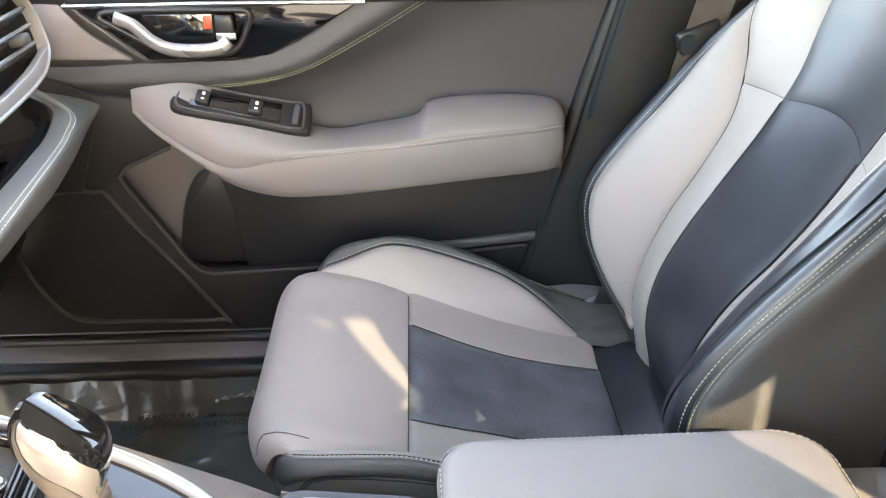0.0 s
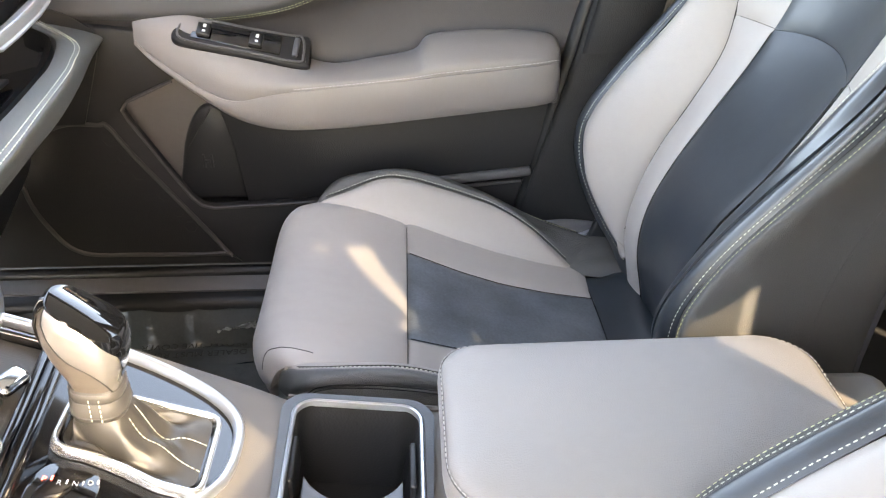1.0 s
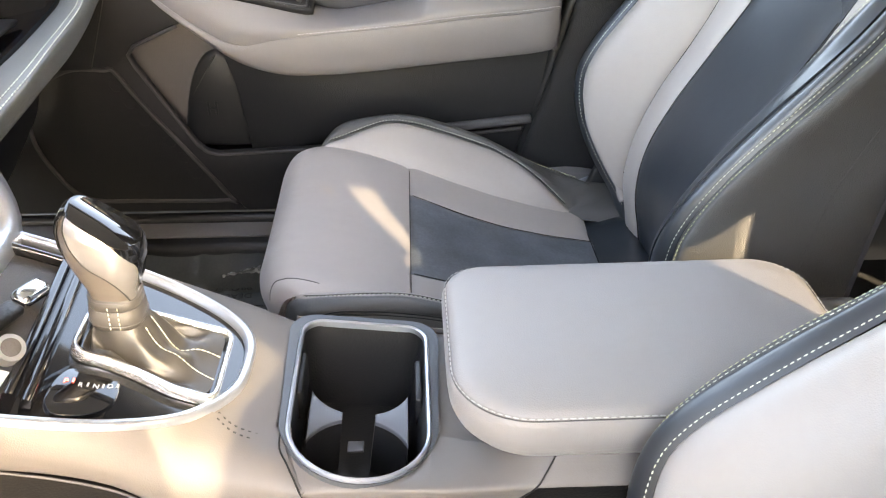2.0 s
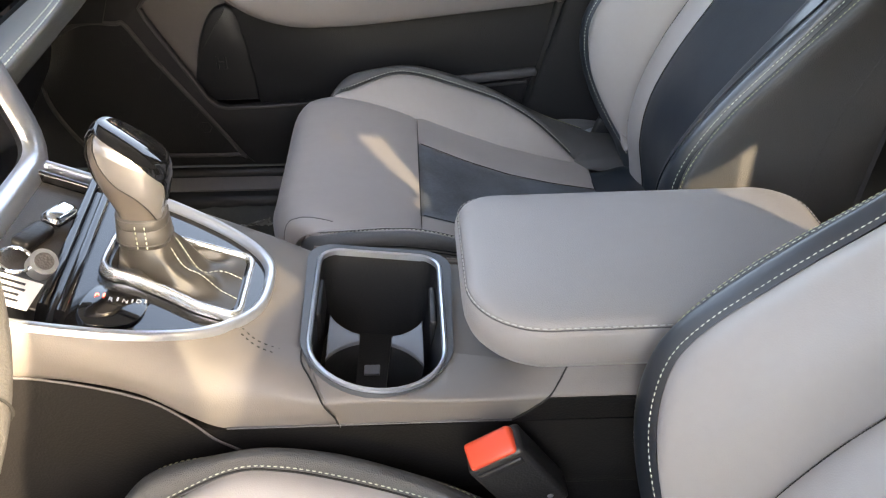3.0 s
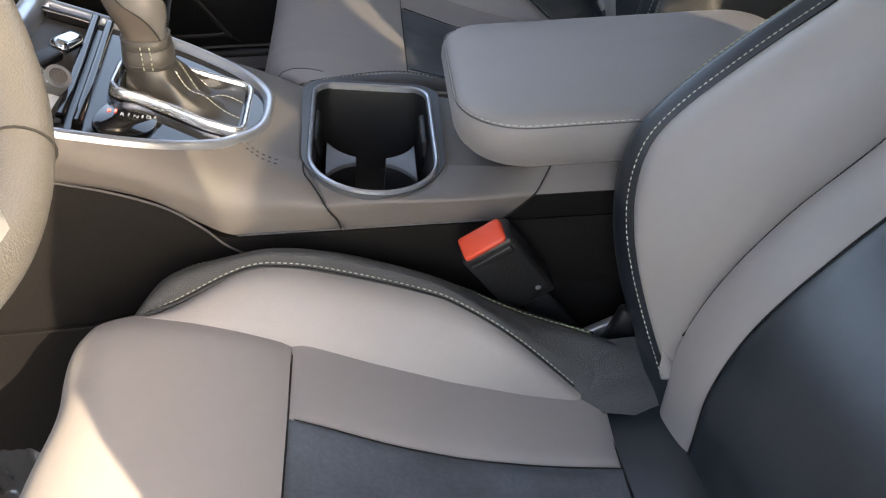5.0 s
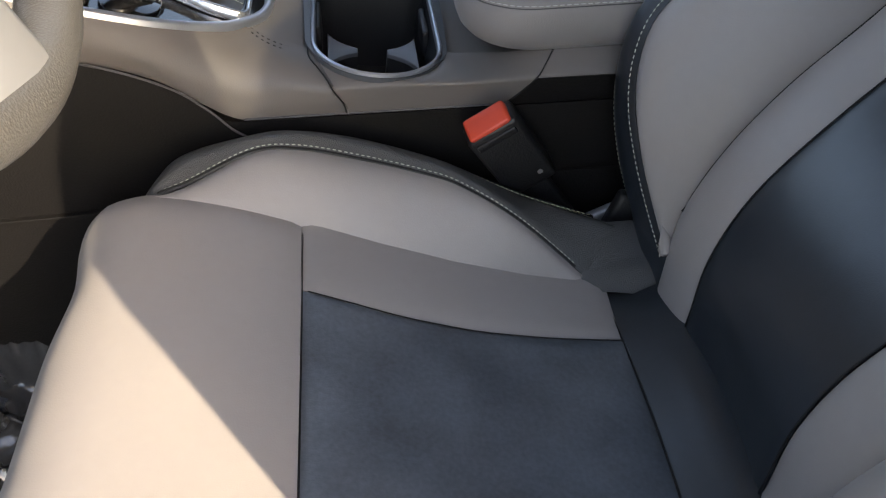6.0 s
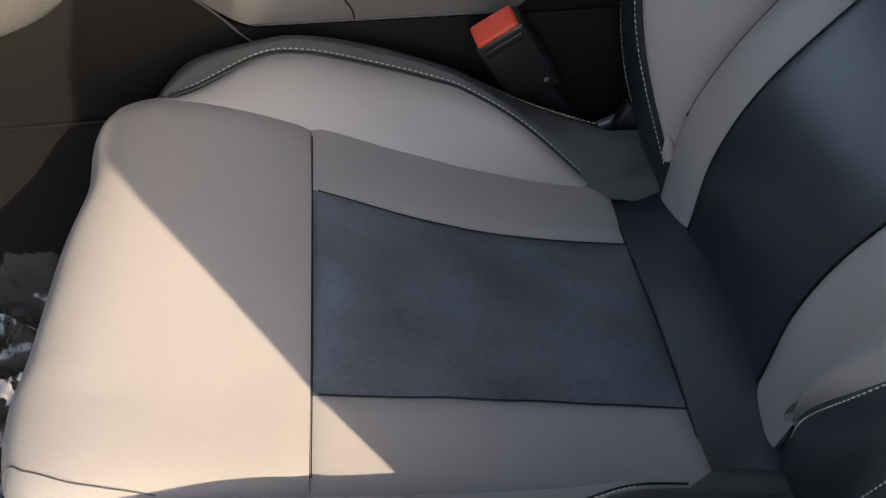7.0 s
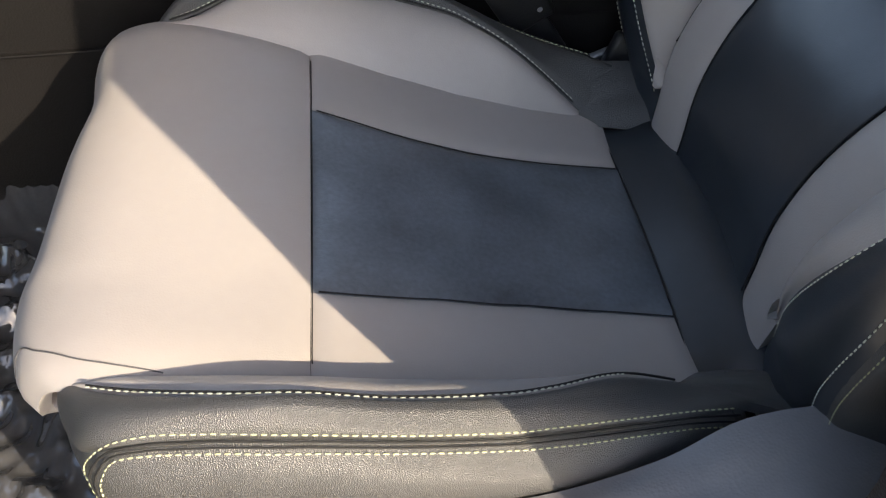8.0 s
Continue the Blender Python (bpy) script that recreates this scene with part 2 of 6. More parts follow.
def stitches(points, length=0.0034, gap=0.0012, r=0.00048, lift=None, bm=None):
    """A row of thread stitches along a line, each a small spindle; lift moves them off the surface."""
    bm = bm or bmesh.new()
    total = sum((b - a).length for a, b in zip(points, points[1:]))
    n = max(2, int(total / (length + gap)))
    ev = arclen(points, n * 8 + 1)
    lift = Vector(lift or (0, 0, 0))
    for i in range(n):
        a, b = ev[i * 8], ev[min(len(ev) - 1, i * 8 + int(8 * length / (length + gap)))]
        t = b - a
        if t.length < 1e-6:
            continue
        t.normalize()
        side = t.cross(Vector((0.21, 0.33, 0.92))).normalized()
        u = side.cross(t)
        rings = []
        for f_, k in ((0, 0.45), (0.25, 1.0), (0.75, 1.0), (1, 0.45)):
            c = a.lerp(b, f_) + lift
            rings.append([bm.verts.new(c + (side * math.cos(w) + u * math.sin(w)) * r * k) for w in (0.785, 2.356, 3.927, 5.498)])
        for p, q in zip(rings, rings[1:]):
            for j in range(4):
                bm.faces.new((p[j], p[(j + 1) % 4], q[(j + 1) % 4], q[j]))
        bm.faces.new(rings[0][::-1]); bm.faces.new(rings[-1])
    return bm


def mirror(points, s):
    return [(p[0], p[1] * s, p[2]) for p in points]


# ---- setting ----
def plate(name, lo, hi, mat, r=0.0, parent=None, label="", kind="structure", category=""):
    size = [b - a for a, b in zip(lo, hi)]
    ob = put(name, rbox(size, [(a + b) / 2 for a, b in zip(lo, hi)], r), mat, parent, smooth=bool(r))
    if not parent:
        tagged(ob, label, category, kind=kind)
    return ob


FLOOR = 0.10
plate("ground", (-60, -60, -0.45), (60, 60, -0.25), GROUND_BOUNCE, label="unseen ground round the car, pale to bounce sunlight in", category="ground")
g = []
for i in range(40):
    x = -1.05 + i * 2.5 / 39
    g.append([Vector((x, -0.27 + j * 1.28 / 20, FLOOR + max(0, -0.62 - x) * 0.55)) for j in range(21)])
tagged(put("floor", shell(g, (0, 0, 1), 0.02), CARPET), "black carpeted car floor rising to the footwell", "floor", kind="structure")
# unseen panel added to hold windscreen light off the driver's backrest
plate("unseen_shade_driver", (-0.62, -0.24, 1.215), (-0.41, 0.33, 1.235), HEADLINER, 0.008, label="unseen pale panel added to shade the driver's backrest", category="sun visor")
plate("ceiling", (-0.40, -0.26, 1.27), (1.75, 0.995, 1.30), HEADLINER, label="pale woven headliner under the car roof", category="ceiling")
# unseen wall, run up over the rear window to keep the sun out
plate("wall_rear", (1.76, -0.30, 0.05), (1.80, 1.10, 1.26), DOOR_DARK, label="plain dark unseen wall closing the rear against the sun", category="wall")
plate("wall_front", (-1.12, -0.30, 0.05), (-1.07, 1.10, 0.80), BLACK, label="dark bulkhead ahead of the footwells", category="wall")
# driver's side: sill, B pillar, rear door under its window, roof rail
plate("sill_driver", (-1.06, -0.36, 0.02), (0.25, -0.28, 0.20), BODY, 0.012, label="dark painted door sill on the driver's side", category="sill")
SIDE_FRAME = Matrix(((1, 0, 0, 0), (0, 0, 1, -0.29), (0, 1, 0, 0), (0, 0, 0, 1)))
# unseen; outline bent to suit the shadow edges it has to cast
pillar_o = [(0.116, 0.205), (0.113, 0.42), (0.104, 0.50), (0.101, 0.56), (0.104, 0.62), (0.108, 0.70), (0.118, 0.735), (0.155, 0.775), (0.165, 0.83), (0.19, 0.90), (0.215, 1.0), (0.235, 1.10), (0.26, 1.235),
            (0.32, 1.235), (0.27, 1.10), (0.25, 0.95), (0.25, 0.205)]
tagged(put("pillar_driver", slab(pillar_o, 0.08, SIDE_FRAME), DOOR_DARK), "dark trimmed pillar behind the driver's door", "pillar", kind="structure")
plate("door_rear_driver", (0.255, -0.36, 0.04), (0.947, -0.28, 0.80), DOOR_DARK, 0.01, label="closed rear door with its lower dark trim", category="door")
# unseen; widened over the quarter window to block sun
plate("pillar_rear_driver", (0.950, -0.35, 0.05), (1.305, -0.28, 1.235), DOOR_DARK, 0.01, label="dark pillar behind the rear side window, unseen, broadened to block sun", category="pillar")
plate("pillar_tail_driver", (1.31, -0.35, 0.05), (1.74, -0.28, 1.235), DOOR_DARK, 0.01, label="dark trimmed last pillar", category="pillar")
plate("roof_rail_driver", (-0.40, -0.37, 1.24), (1.75, -0.27, 1.32), BODY, 0.01, label="painted roof rail over the driver's door", category="roof rail")
# unseen panel by the rear window, its outline cut to shape sun patches
mask_o = [(0.298, 0.806), (0.314, 0.844), (0.340, 0.893), (0.405, 0.925), (0.463, 0.965), (0.425, 1.05), (0.405, 1.235), (0.757, 1.235), (0.755, 1.201), (0.742, 1.199), (0.743, 1.179), (0.761, 1.163), (0.760, 1.10), (0.738, 1.05), (0.822, 1.05), (0.822, 0.806)]
tagged(put("sun_mask_driver", slab(mask_o, 0.05, Matrix(((1, 0, 0, 0), (0, 0, -1, -0.34), (0, 1, 0, 0), (0, 0, 0, 1)))), DOOR_DARK), "unseen dark panel cut to shape the sun patches", "window frame", kind="structure")
# unseen bar added to divide the sunlight on the passenger's cushion
mask_bar_o = [(0.768, 1.235), (0.767, 1.187), (0.765, 1.166), (0.757, 1.14), (0.752, 1.07), (0.773, 1.075), (0.771, 1.101), (0.773, 1.134), (0.781, 1.169), (0.792, 1.194), (0.800, 1.235)]
tagged(put("sun_mask_bar_driver", slab(mask_bar_o, 0.012, Matrix(((1, 0, 0, 0), (0, 0, -1, -0.305), (0, 1, 0, 0), (0, 0, 0, 1)))), DOOR_DARK), "unseen dark bar added to split the sun patch in two", "window frame", kind="structure")
plate("rear_window_driver", (0.252, -0.352, 0.801), (0.948, -0.348, 1.238), TINT, label="tinted glass of the closed rear side window", category="window")
# the open driver's door, swung out ahead of the opening, unseen, shading the backrest
swing = Matrix.Translation((-0.80, -0.40, 0.0)) @ Matrix.Rotation(radians(-65), 4, "Z")
door_d = thing("door_driver", "unseen wide open driver's door with dark trim, added as shade", "door", kind="structure")
put("door_panel", rbox((1.05, 0.08, 0.76), swing @ Vector((0.54, 0, 0.43)), 0.03, swing.to_3x3().to_4x4()), DOOR_DARK, door_d)
put("door_frame", sweep([swing @ Vector(p) for p in ((0.05, 0, 0.80), (0.30, 0, 1.02), (0.55, 0, 1.16), (0.95, 0, 1.20), (1.04, 0, 0.80))], circle(0.02, 8)), DOOR_DARK, door_d)
# passenger's side beyond the door
plate("roof_rail_passenger", (-0.40, 1.0, 1.225), (1.75, 1.12, 1.32), BODY, 0.01, label="painted roof rail over the passenger's door", category="roof rail")
plate("door_rear_passenger", (0.50, 1.06, 0.04), (1.25, 1.13, 0.80), DOOR_DARK, 0.01, label="closed rear door on the passenger's side", category="door")
plate("pillar_rear_passenger", (1.26, 1.05, 0.05), (1.74, 1.12, 1.195), DOOR_DARK, 0.01, label="dark trimmed rear pillar on the passenger's side", category="pillar")
for name, y, label in (("pillar_front_driver", -0.31, "dark front pillar beside the windscreen opening"),
                       ("pillar_front_passenger", 1.05, "dark front pillar beyond the passenger's seat")):
    line = [Vector((-0.42, y, 1.27)), Vector((-0.75, y, 1.06)), Vector((-1.08, y, 0.78))]
    tagged(put(name, sweep(spline(line, 10), circle(0.035, 10, 0.05), up=(0, 1, 0)), DOOR_DARK), label, "pillar", kind="structure")

# passenger's door sill: grey scuff plate over black
sill = thing("sill_passenger", "grey plastic scuff plate along the passenger's door sill", "sill", kind="structure")
rails = [[(-0.66, 0.955, 0.105), (-0.2, 0.955, 0.105), (0.5, 0.955, 0.105)],
         [(-0.66, 0.965, 0.172), (-0.2, 0.965, 0.172), (0.5, 0.965, 0.172)],
         [(-0.66, 0.985, 0.184), (-0.2, 0.985, 0.184), (0.5, 0.985, 0.184)],
         [(-0.66, 1.020, 0.186), (-0.2, 1.020, 0.186), (0.5, 1.020, 0.186)]]
put("sill_wall", shell(loft_points(rails[:3], 12, 10), (0, -1, 1), 0.004), BLACK, sill, "black inner wall of the sill")
put("scuff_plate", shell(loft_points([[(x, 0.986, 0.1865) for x, y, z in rails[0]], [(x, 1.004, 0.189) for x, y, z in rails[0]], [(x, 1.028, 0.188) for x, y, z in rails[0]]], 12, 10), (0, -1, 1), 0.004), SHIELD, sill, "grey scuff plate")
put("seal", sweep([Vector((-0.66, 1.035, 0.19)), Vector((-0.2, 1.035, 0.19)), Vector((0.14, 1.035, 0.19))], circle(0.011, 8)), BLACK, sill, "black rubber door seal")

# B pillar trim on the passenger's side, with the belt before it
pil = thing("pillar_passenger", "dark grey plastic pillar trim behind the passenger's door", "pillar", kind="structure")
rails = [[(0.110, 1.035, 0.12), (0.168, 1.035, 0.31), (0.232, 1.035, 0.54), (0.273, 1.03, 0.72), (0.345, 1.0, 1.02), (0.39, 0.99, 1.2)],
         [(0.117, 1.010, 0.12), (0.174, 1.010, 0.31), (0.2370, 1.010, 0.54), (0.279, 1.006, 0.72), (0.352, 0.98, 1.02), (0.40, 0.97, 1.2)],
         [(0.30, 0.995, 0.12), (0.33, 0.995, 0.31), (0.36, 1.00, 0.54), (0.40, 0.995, 0.72), (0.47, 0.97, 1.02), (0.51, 0.96, 1.2)],
         [(0.52, 1.03, 0.12), (0.52, 1.03, 0.31), (0.52, 1.03, 0.54), (0.53, 1.02, 0.72), (0.55, 1.0, 1.02), (0.57, 0.99, 1.2)]]
put("pillar_trim", shell(loft_points(rails, 24, 20), (0, -1, 0), 0.006), DOOR_DARK, pil)
rails = [[(0.2340, 1.02, 0.5485), (0.261, 1.016, 0.66), (0.300, 1.0, 0.82), (0.385, 0.985, 1.16)],
         [(0.2385, 0.998, 0.5495), (0.264, 0.994, 0.66), (0.304, 0.978, 0.82), (0.39, 0.96, 1.16)],
         [(0.300, 0.988, 0.556), (0.330, 0.984, 0.66), (0.43, 0.965, 0.82), (0.50, 0.95, 1.16)],
         [(0.385, 1.01, 0.56), (0.42, 1.01, 0.66), (0.46, 0.99, 0.82), (0.53, 0.98, 1.16)]]
put("upper_cover", shell(pillow(loft_points(rails, 18, 16), (0, -1, 0), 0.002, 0.004), (0, -1, 0), 0.004), DOOR_DARK, pil)
put("door_seal", sweep(spline([(0.118, 1.045, 0.16), (0.163, 1.045, 0.29), (0.207, 1.045, 0.46), (0.243, 1.045, 0.60), (0.29, 1.04, 0.76), (0.36, 1.02, 1.0)], 30), circle(0.013, 8), up=(0, 1, 0)), BLACK, pil, "black rubber door seal")
put("door_jamb", rbox((0.42, 0.03, 0.72), (0.31, 1.105, 0.50), 0.004), BLACK, pil)
belt = thing("seat_belt", "brown woven seat belt hanging at the passenger's pillar", "seat belt")
line = spline([(0.437, 0.955, 0.98), (0.397, 0.958, 0.82), (0.369, 0.960, 0.70), (0.348, 0.962, 0.60), (0.335, 0.965, 0.42), (0.33, 0.97, 0.22)], 30)
put("webbing", sweep(line, [(-0.0235, -0.0007), (0.0235, -0.0007), (0.0235, 0.0007), (-0.0235, 0.0007)], up=(0, 1, 0)), WEB, belt)
put("guide", rbox((0.055, 0.012, 0.03), (0.355, 0.952, 0.670), 0.004, Matrix.Rotation(radians(-20), 4, "Y")), BLACK, belt, "black plastic belt stop")
put("button", sweep([Vector((0.340, 0.938, 0.664)), Vector((0.340, 0.958, 0.664))], circle(0.012, 14), up=(0, 0, 1)), BLACK, belt)

# ---- seats ----
# Seat space: x from the cushion's cross seam to the rear, y across, z from the car's zero.


def table(xs, ys, x):
    return float(np.interp(x, xs, ys))


def cushion_z(x):
    return table((-0.16, 0.0, 0.06, 0.12, 0.18, 0.25, 0.33), (0.39, 0.347, 0.324, 0.304, 0.289, 0.275, 0.264), x)


def crease_y(x):
    return table((-0.15, 0.0, 0.12, 0.25, 0.33), (0.175, 0.167, 0.153, 0.137, 0.135), x)


def insert_y(x):
    return table((0.0, 0.03, 0.08, 0.14, 0.20, 0.26), (0.0935, 0.090, 0.083, 0.079, 0.079, 0.081), x)


BOLSTER = [  # rails over one bolster, from the crease at the cushion over the ridge and down the outside
    [(-0.112, 0.172, 0.379), (-0.085, 0.170, 0.375), (-0.036, 0.168, 0.365), (0.0, 0.167, 0.356), (0.045, 0.163, 0.342), (0.1, 0.156, 0.323), (0.131, 0.152, 0.313), (0.177, 0.146, 0.298), (0.237, 0.138, 0.276)],
    [(-0.116, 0.176, 0.382), (-0.085, 0.1885, 0.389), (-0.036, 0.203, 0.400), (0.0, 0.205, 0.398), (0.045, 0.204, 0.385), (0.1, 0.196, 0.368), (0.131, 0.187, 0.357), (0.177, 0.166, 0.333), (0.239, 0.141, 0.279)],
    [(-0.120, 0.184, 0.377), (-0.09, 0.205, 0.396), (-0.036, 0.215, 0.404), (0.0, 0.217, 0.403), (0.045, 0.216, 0.391), (0.1, 0.209, 0.373), (0.131, 0.200, 0.361), (0.18, 0.183, 0.337), (0.25, 0.158, 0.298)],
    [(-0.122, 0.192, 0.360), (-0.098, 0.217, 0.388), (-0.036, 0.224, 0.397), (0.0, 0.226, 0.396), (0.045, 0.226, 0.387), (0.1, 0.219, 0.368), (0.131, 0.212, 0.357), (0.185, 0.197, 0.335), (0.262, 0.177, 0.312)],
    [(-0.122, 0.196, 0.345), (-0.098, 0.222, 0.374), (-0.036, 0.230, 0.386), (0.0, 0.232, 0.386), (0.045, 0.232, 0.377), (0.1, 0.226, 0.359), (0.131, 0.220, 0.348), (0.19, 0.206, 0.326), (0.268, 0.187, 0.303)],
    [(-0.118, 0.200, 0.300), (-0.096, 0.227, 0.345), (-0.036, 0.236, 0.360), (0.0, 0.238, 0.360), (0.045, 0.239, 0.352), (0.1, 0.235, 0.335), (0.131, 0.230, 0.325), (0.19, 0.216, 0.305), (0.27, 0.196, 0.285)],
    [(-0.112, 0.198, 0.235), (-0.092, 0.224, 0.265), (-0.036, 0.232, 0.270), (0.0, 0.234, 0.270), (0.045, 0.235, 0.268), (0.1, 0.231, 0.262), (0.131, 0.226, 0.258), (0.19, 0.214, 0.252), (0.27, 0.196, 0.245)],
]
BZ = (0.24, 0.30, 0.36, 0.42, 0.48, 0.54, 0.60, 0.66, 0.72, 0.80, 0.864)
BACK_X = (0.324, 0.3156, 0.3048, 0.3109, 0.3413, 0.3885, 0.4317, 0.4693, 0.5002, 0.535, 0.5576)
INSERT_Y = (0.0751, 0.0758, 0.0758, 0.077, 0.0805, 0.0883, 0.0899, 0.0925, 0.1056, 0.1141, 0.1172)
CREASE_X = (0.3108, 0.3037, 0.2989, 0.3117, 0.3377, 0.3733, 0.4055, 0.4216, 0.4343, 0.4885, 0.5353)
CREASE_Y = (0.1178, 0.1238, 0.1287, 0.1322, 0.1344, 0.1352, 0.1419, 0.1621, 0.1849, 0.1602, 0.1274)
FOOT_X = (0.320, 0.309, 0.2766, 0.2516, 0.2535, 0.2904, 0.3418, 0.3954, 0.4495, 0.507, 0.5506)
FOOT_Y = (0.119, 0.125, 0.1504, 0.1835, 0.2066, 0.2087, 0.2104, 0.2131, 0.1968, 0.162, 0.1282)
SIDE_X = (0.3384, 0.303, 0.2713, 0.2548, 0.2595, 0.293, 0.3467, 0.4022, 0.4547, 0.514, 0.5596)
SIDE_Y = (0.185, 0.2084, 0.2213, 0.234, 0.235, 0.2353, 0.236, 0.2347, 0.2168, 0.1775, 0.1403)
REAR_X = (0.400, 0.402, 0.400, 0.404, 0.412, 0.424, 0.446, 0.462, 0.486, 0.535, 0.572)
REAR_Y = (0.243, 0.243, 0.243, 0.241, 0.239, 0.236, 0.231, 0.222, 0.205, 0.172, 0.140)


BACK_ZS = (0.245, 0.275, 0.306, 0.318, 0.335, 0.36, 0.39, 0.42, 0.45, 0.48, 0.51, 0.54, 0.57, 0.60, 0.63, 0.66, 0.69, 0.72, 0.76, 0.80, 0.835, 0.864)


def along(ys, z):
    """A smooth curve through the values at the heights BZ."""
    k = min(len(BZ) - 2, max(0, sum(b <= z for b in BZ) - 1))
    b, c = ys[k], ys[k + 1]
    a = ys[k - 1] if k else 2 * b - c
    d = ys[k + 2] if k + 2 < len(BZ) else 2 * c - b
    u = (z - BZ[k]) / (BZ[k + 1] - BZ[k])
    return 0.5 * (2 * b + (c - a) * u + (2 * a - 5 * b + 4 * c - d) * u * u + (3 * b - a - 3 * c + d) * u ** 3)


def rail(xs, ys, s=1):
    return [(along(xs, z), along(ys, z) * s, z) for z in BACK_ZS]


def back_line(z):
    """The face of the backrest in the middle; its foot rolls under."""
    return along(BACK_X, z) + 6.0 * max(0.0, 0.292 - z) ** 2


def insert_half(z):
    return along(INSERT_Y, z)


def build_seat(name, at, label, outboard, recline, shift):
    seat = thing(name, label, "car seat", group="front seats", at=at)
    # front thigh panel, rolled down over the lip
    prof = spline([(-0.105, 0, 0.205), (-0.140, 0, 0.250), (-0.157, 0, 0.305), (-0.158, 0, 0.340), (-0.143, 0, 0.366), (-0.115, 0, 0.376),
                   (-0.08, 0, 0.371), (-0.04, 0, 0.360), (0.0, 0, 0.347)], 40)
    g = []
    for k, p in enumerate(prof):
        w = table((-0.16, -0.15, -0.135, -0.11, 0.0), (0.163, 0.167, 0.174, 0.177, 0.169), p.x) if k > 14 else table((0.205, 0.30, 0.335, 0.352, 0.368), (0.150, 0.154, 0.160, 0.172, 0.187), p.z)
        row = []
        for j in range(41):
            v = -1 + j / 20
            z = p.z + 0.012 * abs(v) ** 3 * min(1, max(0.2, (p.z - 0.28) / 0.08)) - 0.010 * abs(v) ** 12
            up = min(1.0, max(0.0, (abs(v) - 0.55) / 0.4))
            z = z if p.z > 0.335 else z + (0.335 - p.z) * up * up * (3 - 2 * up)
            k_f = min(1, max(0, (-0.085 - p.x) / 0.05))
            full = min(1.0, max(0.0, (-v - 0.30) / 0.55))
            dx = 0.004 * v ** 9 if v > 0 else 0.016 * v ** 16 - (0.0065 if name == "driver_seat" else 0.001) * full * full * (3 - 2 * full)     # full corner on one side
            bow = min(1.0, max(0.0, (v + 0.97) / 0.5))
            dx -= 0.0155 * bow * bow * (3 - 2 * bow) - (0.008 if name == "driver_seat" else 0.0) * math.exp(-((v - 0.62) / 0.26) ** 2)      # the lip bows forward
            row.append(Vector((p.x + dx * k_f, v * w, z)))
        g.append(row)
    tp = put("thigh_panel", shell(pillow(g, (0, 0, 1), 0.002, 0.005, edges="b"), (0, 0, 1), 0.008), LIGHT, seat)
    seam = []
    for k in range(16, 31 if name == "driver_seat" else 28):
        c = table((16, 17, 18, 19, 20, 22, 24, 27, 29, 30), (2.2, 2.7, 3.1, 3.3, 3.2, 2.6, 1.9, 1.25, 0.9, 0.7) if name == "driver_seat" else (1.55, 2.0, 2.5, 2.85, 3.0, 2.9, 2.4, 1.6, 1.3, 1.2), k)
        seam.append(g[k][int(c)].lerp(g[k][int(c) + 1], c - int(c)) + Vector((0, 0, 0.0003)))
    put("corner_seam", sweep(spline(seam, 40), circle(0.0005, 6)), GREY, tp, "fine seam of the corner piece")
    put("cross_seam", sweep([q + Vector((0.0004, 0, -0.0019)) for q in g[-1][2:-2]], circle(0.0004, 6)), SEAM, tp, "dark seam across the cushion")
    # slate insert
    g = []
    for i in range(37):
        x = 0.0003 + 0.2497 * i / 36
        row = []
        for j in range(29):
            v = -1 + j / 14
            row.append(Vector((x + 0.006 * (1 - v * v) * (i / 36), v * insert_y(x), cushion_z(x) - 0.007 * (1 - v * v))))
        g.append(row)
    put("cushion_insert", shell(pillow(g, (0, 0, 1), 0.003, 0.005, 0.006), (0, 0, 1), 0.008), LIT_SLATE, seat, "slate blue leather insert with faint smudges, paler for sky light")
    for s in (1, -1):
        g = []
        for i in range(37):
            x = 0.0003 + 0.2477 * i / 36
            a, b = insert_y(x) + 0.0006, crease_y(x) + 0.006
            row = []
            for j in range(13):
                w = j / 12
                row.append(Vector((x, s * (a + (b - a) * w), cushion_z(x) + 0.005 * w * w)))
            g.append(row)
        cs = put("cushion_side", shell(pillow(g, (0, 0, 1), 0.003, 0.005, 0.004, edges="ltb"), (0, 0, 1), 0.008), LIGHT, seat, "light grey leather strip")
        xs_ = [0.004 + 0.242 * i / 30 for i in range(31)]
        put("welt_seam", sweep([Vector((x, s * (insert_y(x) + 0.0001), cushion_z(x) - 0.0018)) for x in xs_], circle(0.0006, 6)), SEAM, cs, "dark seam beside the insert")
    # dark band under the backrest
    g = []
    for i in range(14):
        x = 0.2505 + 0.096 * i / 13
        rise = min(1.0, max(0.0, (x - 0.258) / 0.05))
        g.append([Vector((x - 0.006 * (v * v), v * crease_y(x), cushion_z(x) + 0.003 * v * v + 0.015 * rise * rise * (3 - 2 * rise))) for v in [-1 + j / 12 for j in range(25)]])
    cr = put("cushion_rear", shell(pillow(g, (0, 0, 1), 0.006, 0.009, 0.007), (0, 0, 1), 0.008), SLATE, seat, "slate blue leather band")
    put("rear_seam", sweep([q + Vector((-0.0008, 0, -0.0035)) for q in g[0]], circle(0.0009, 6)), SEAM, cr, "dark seam before the band")
    for s in (1, -1):
        wrap = ((-0.126, 0.160, 0.366), (-0.129, 0.160, 0.367), (-0.134, 0.162, 0.360), (-0.138, 0.163, 0.345), (-0.139, 0.163, 0.332), (-0.139, 0.162, 0.292), (-0.132, 0.160, 0.232))
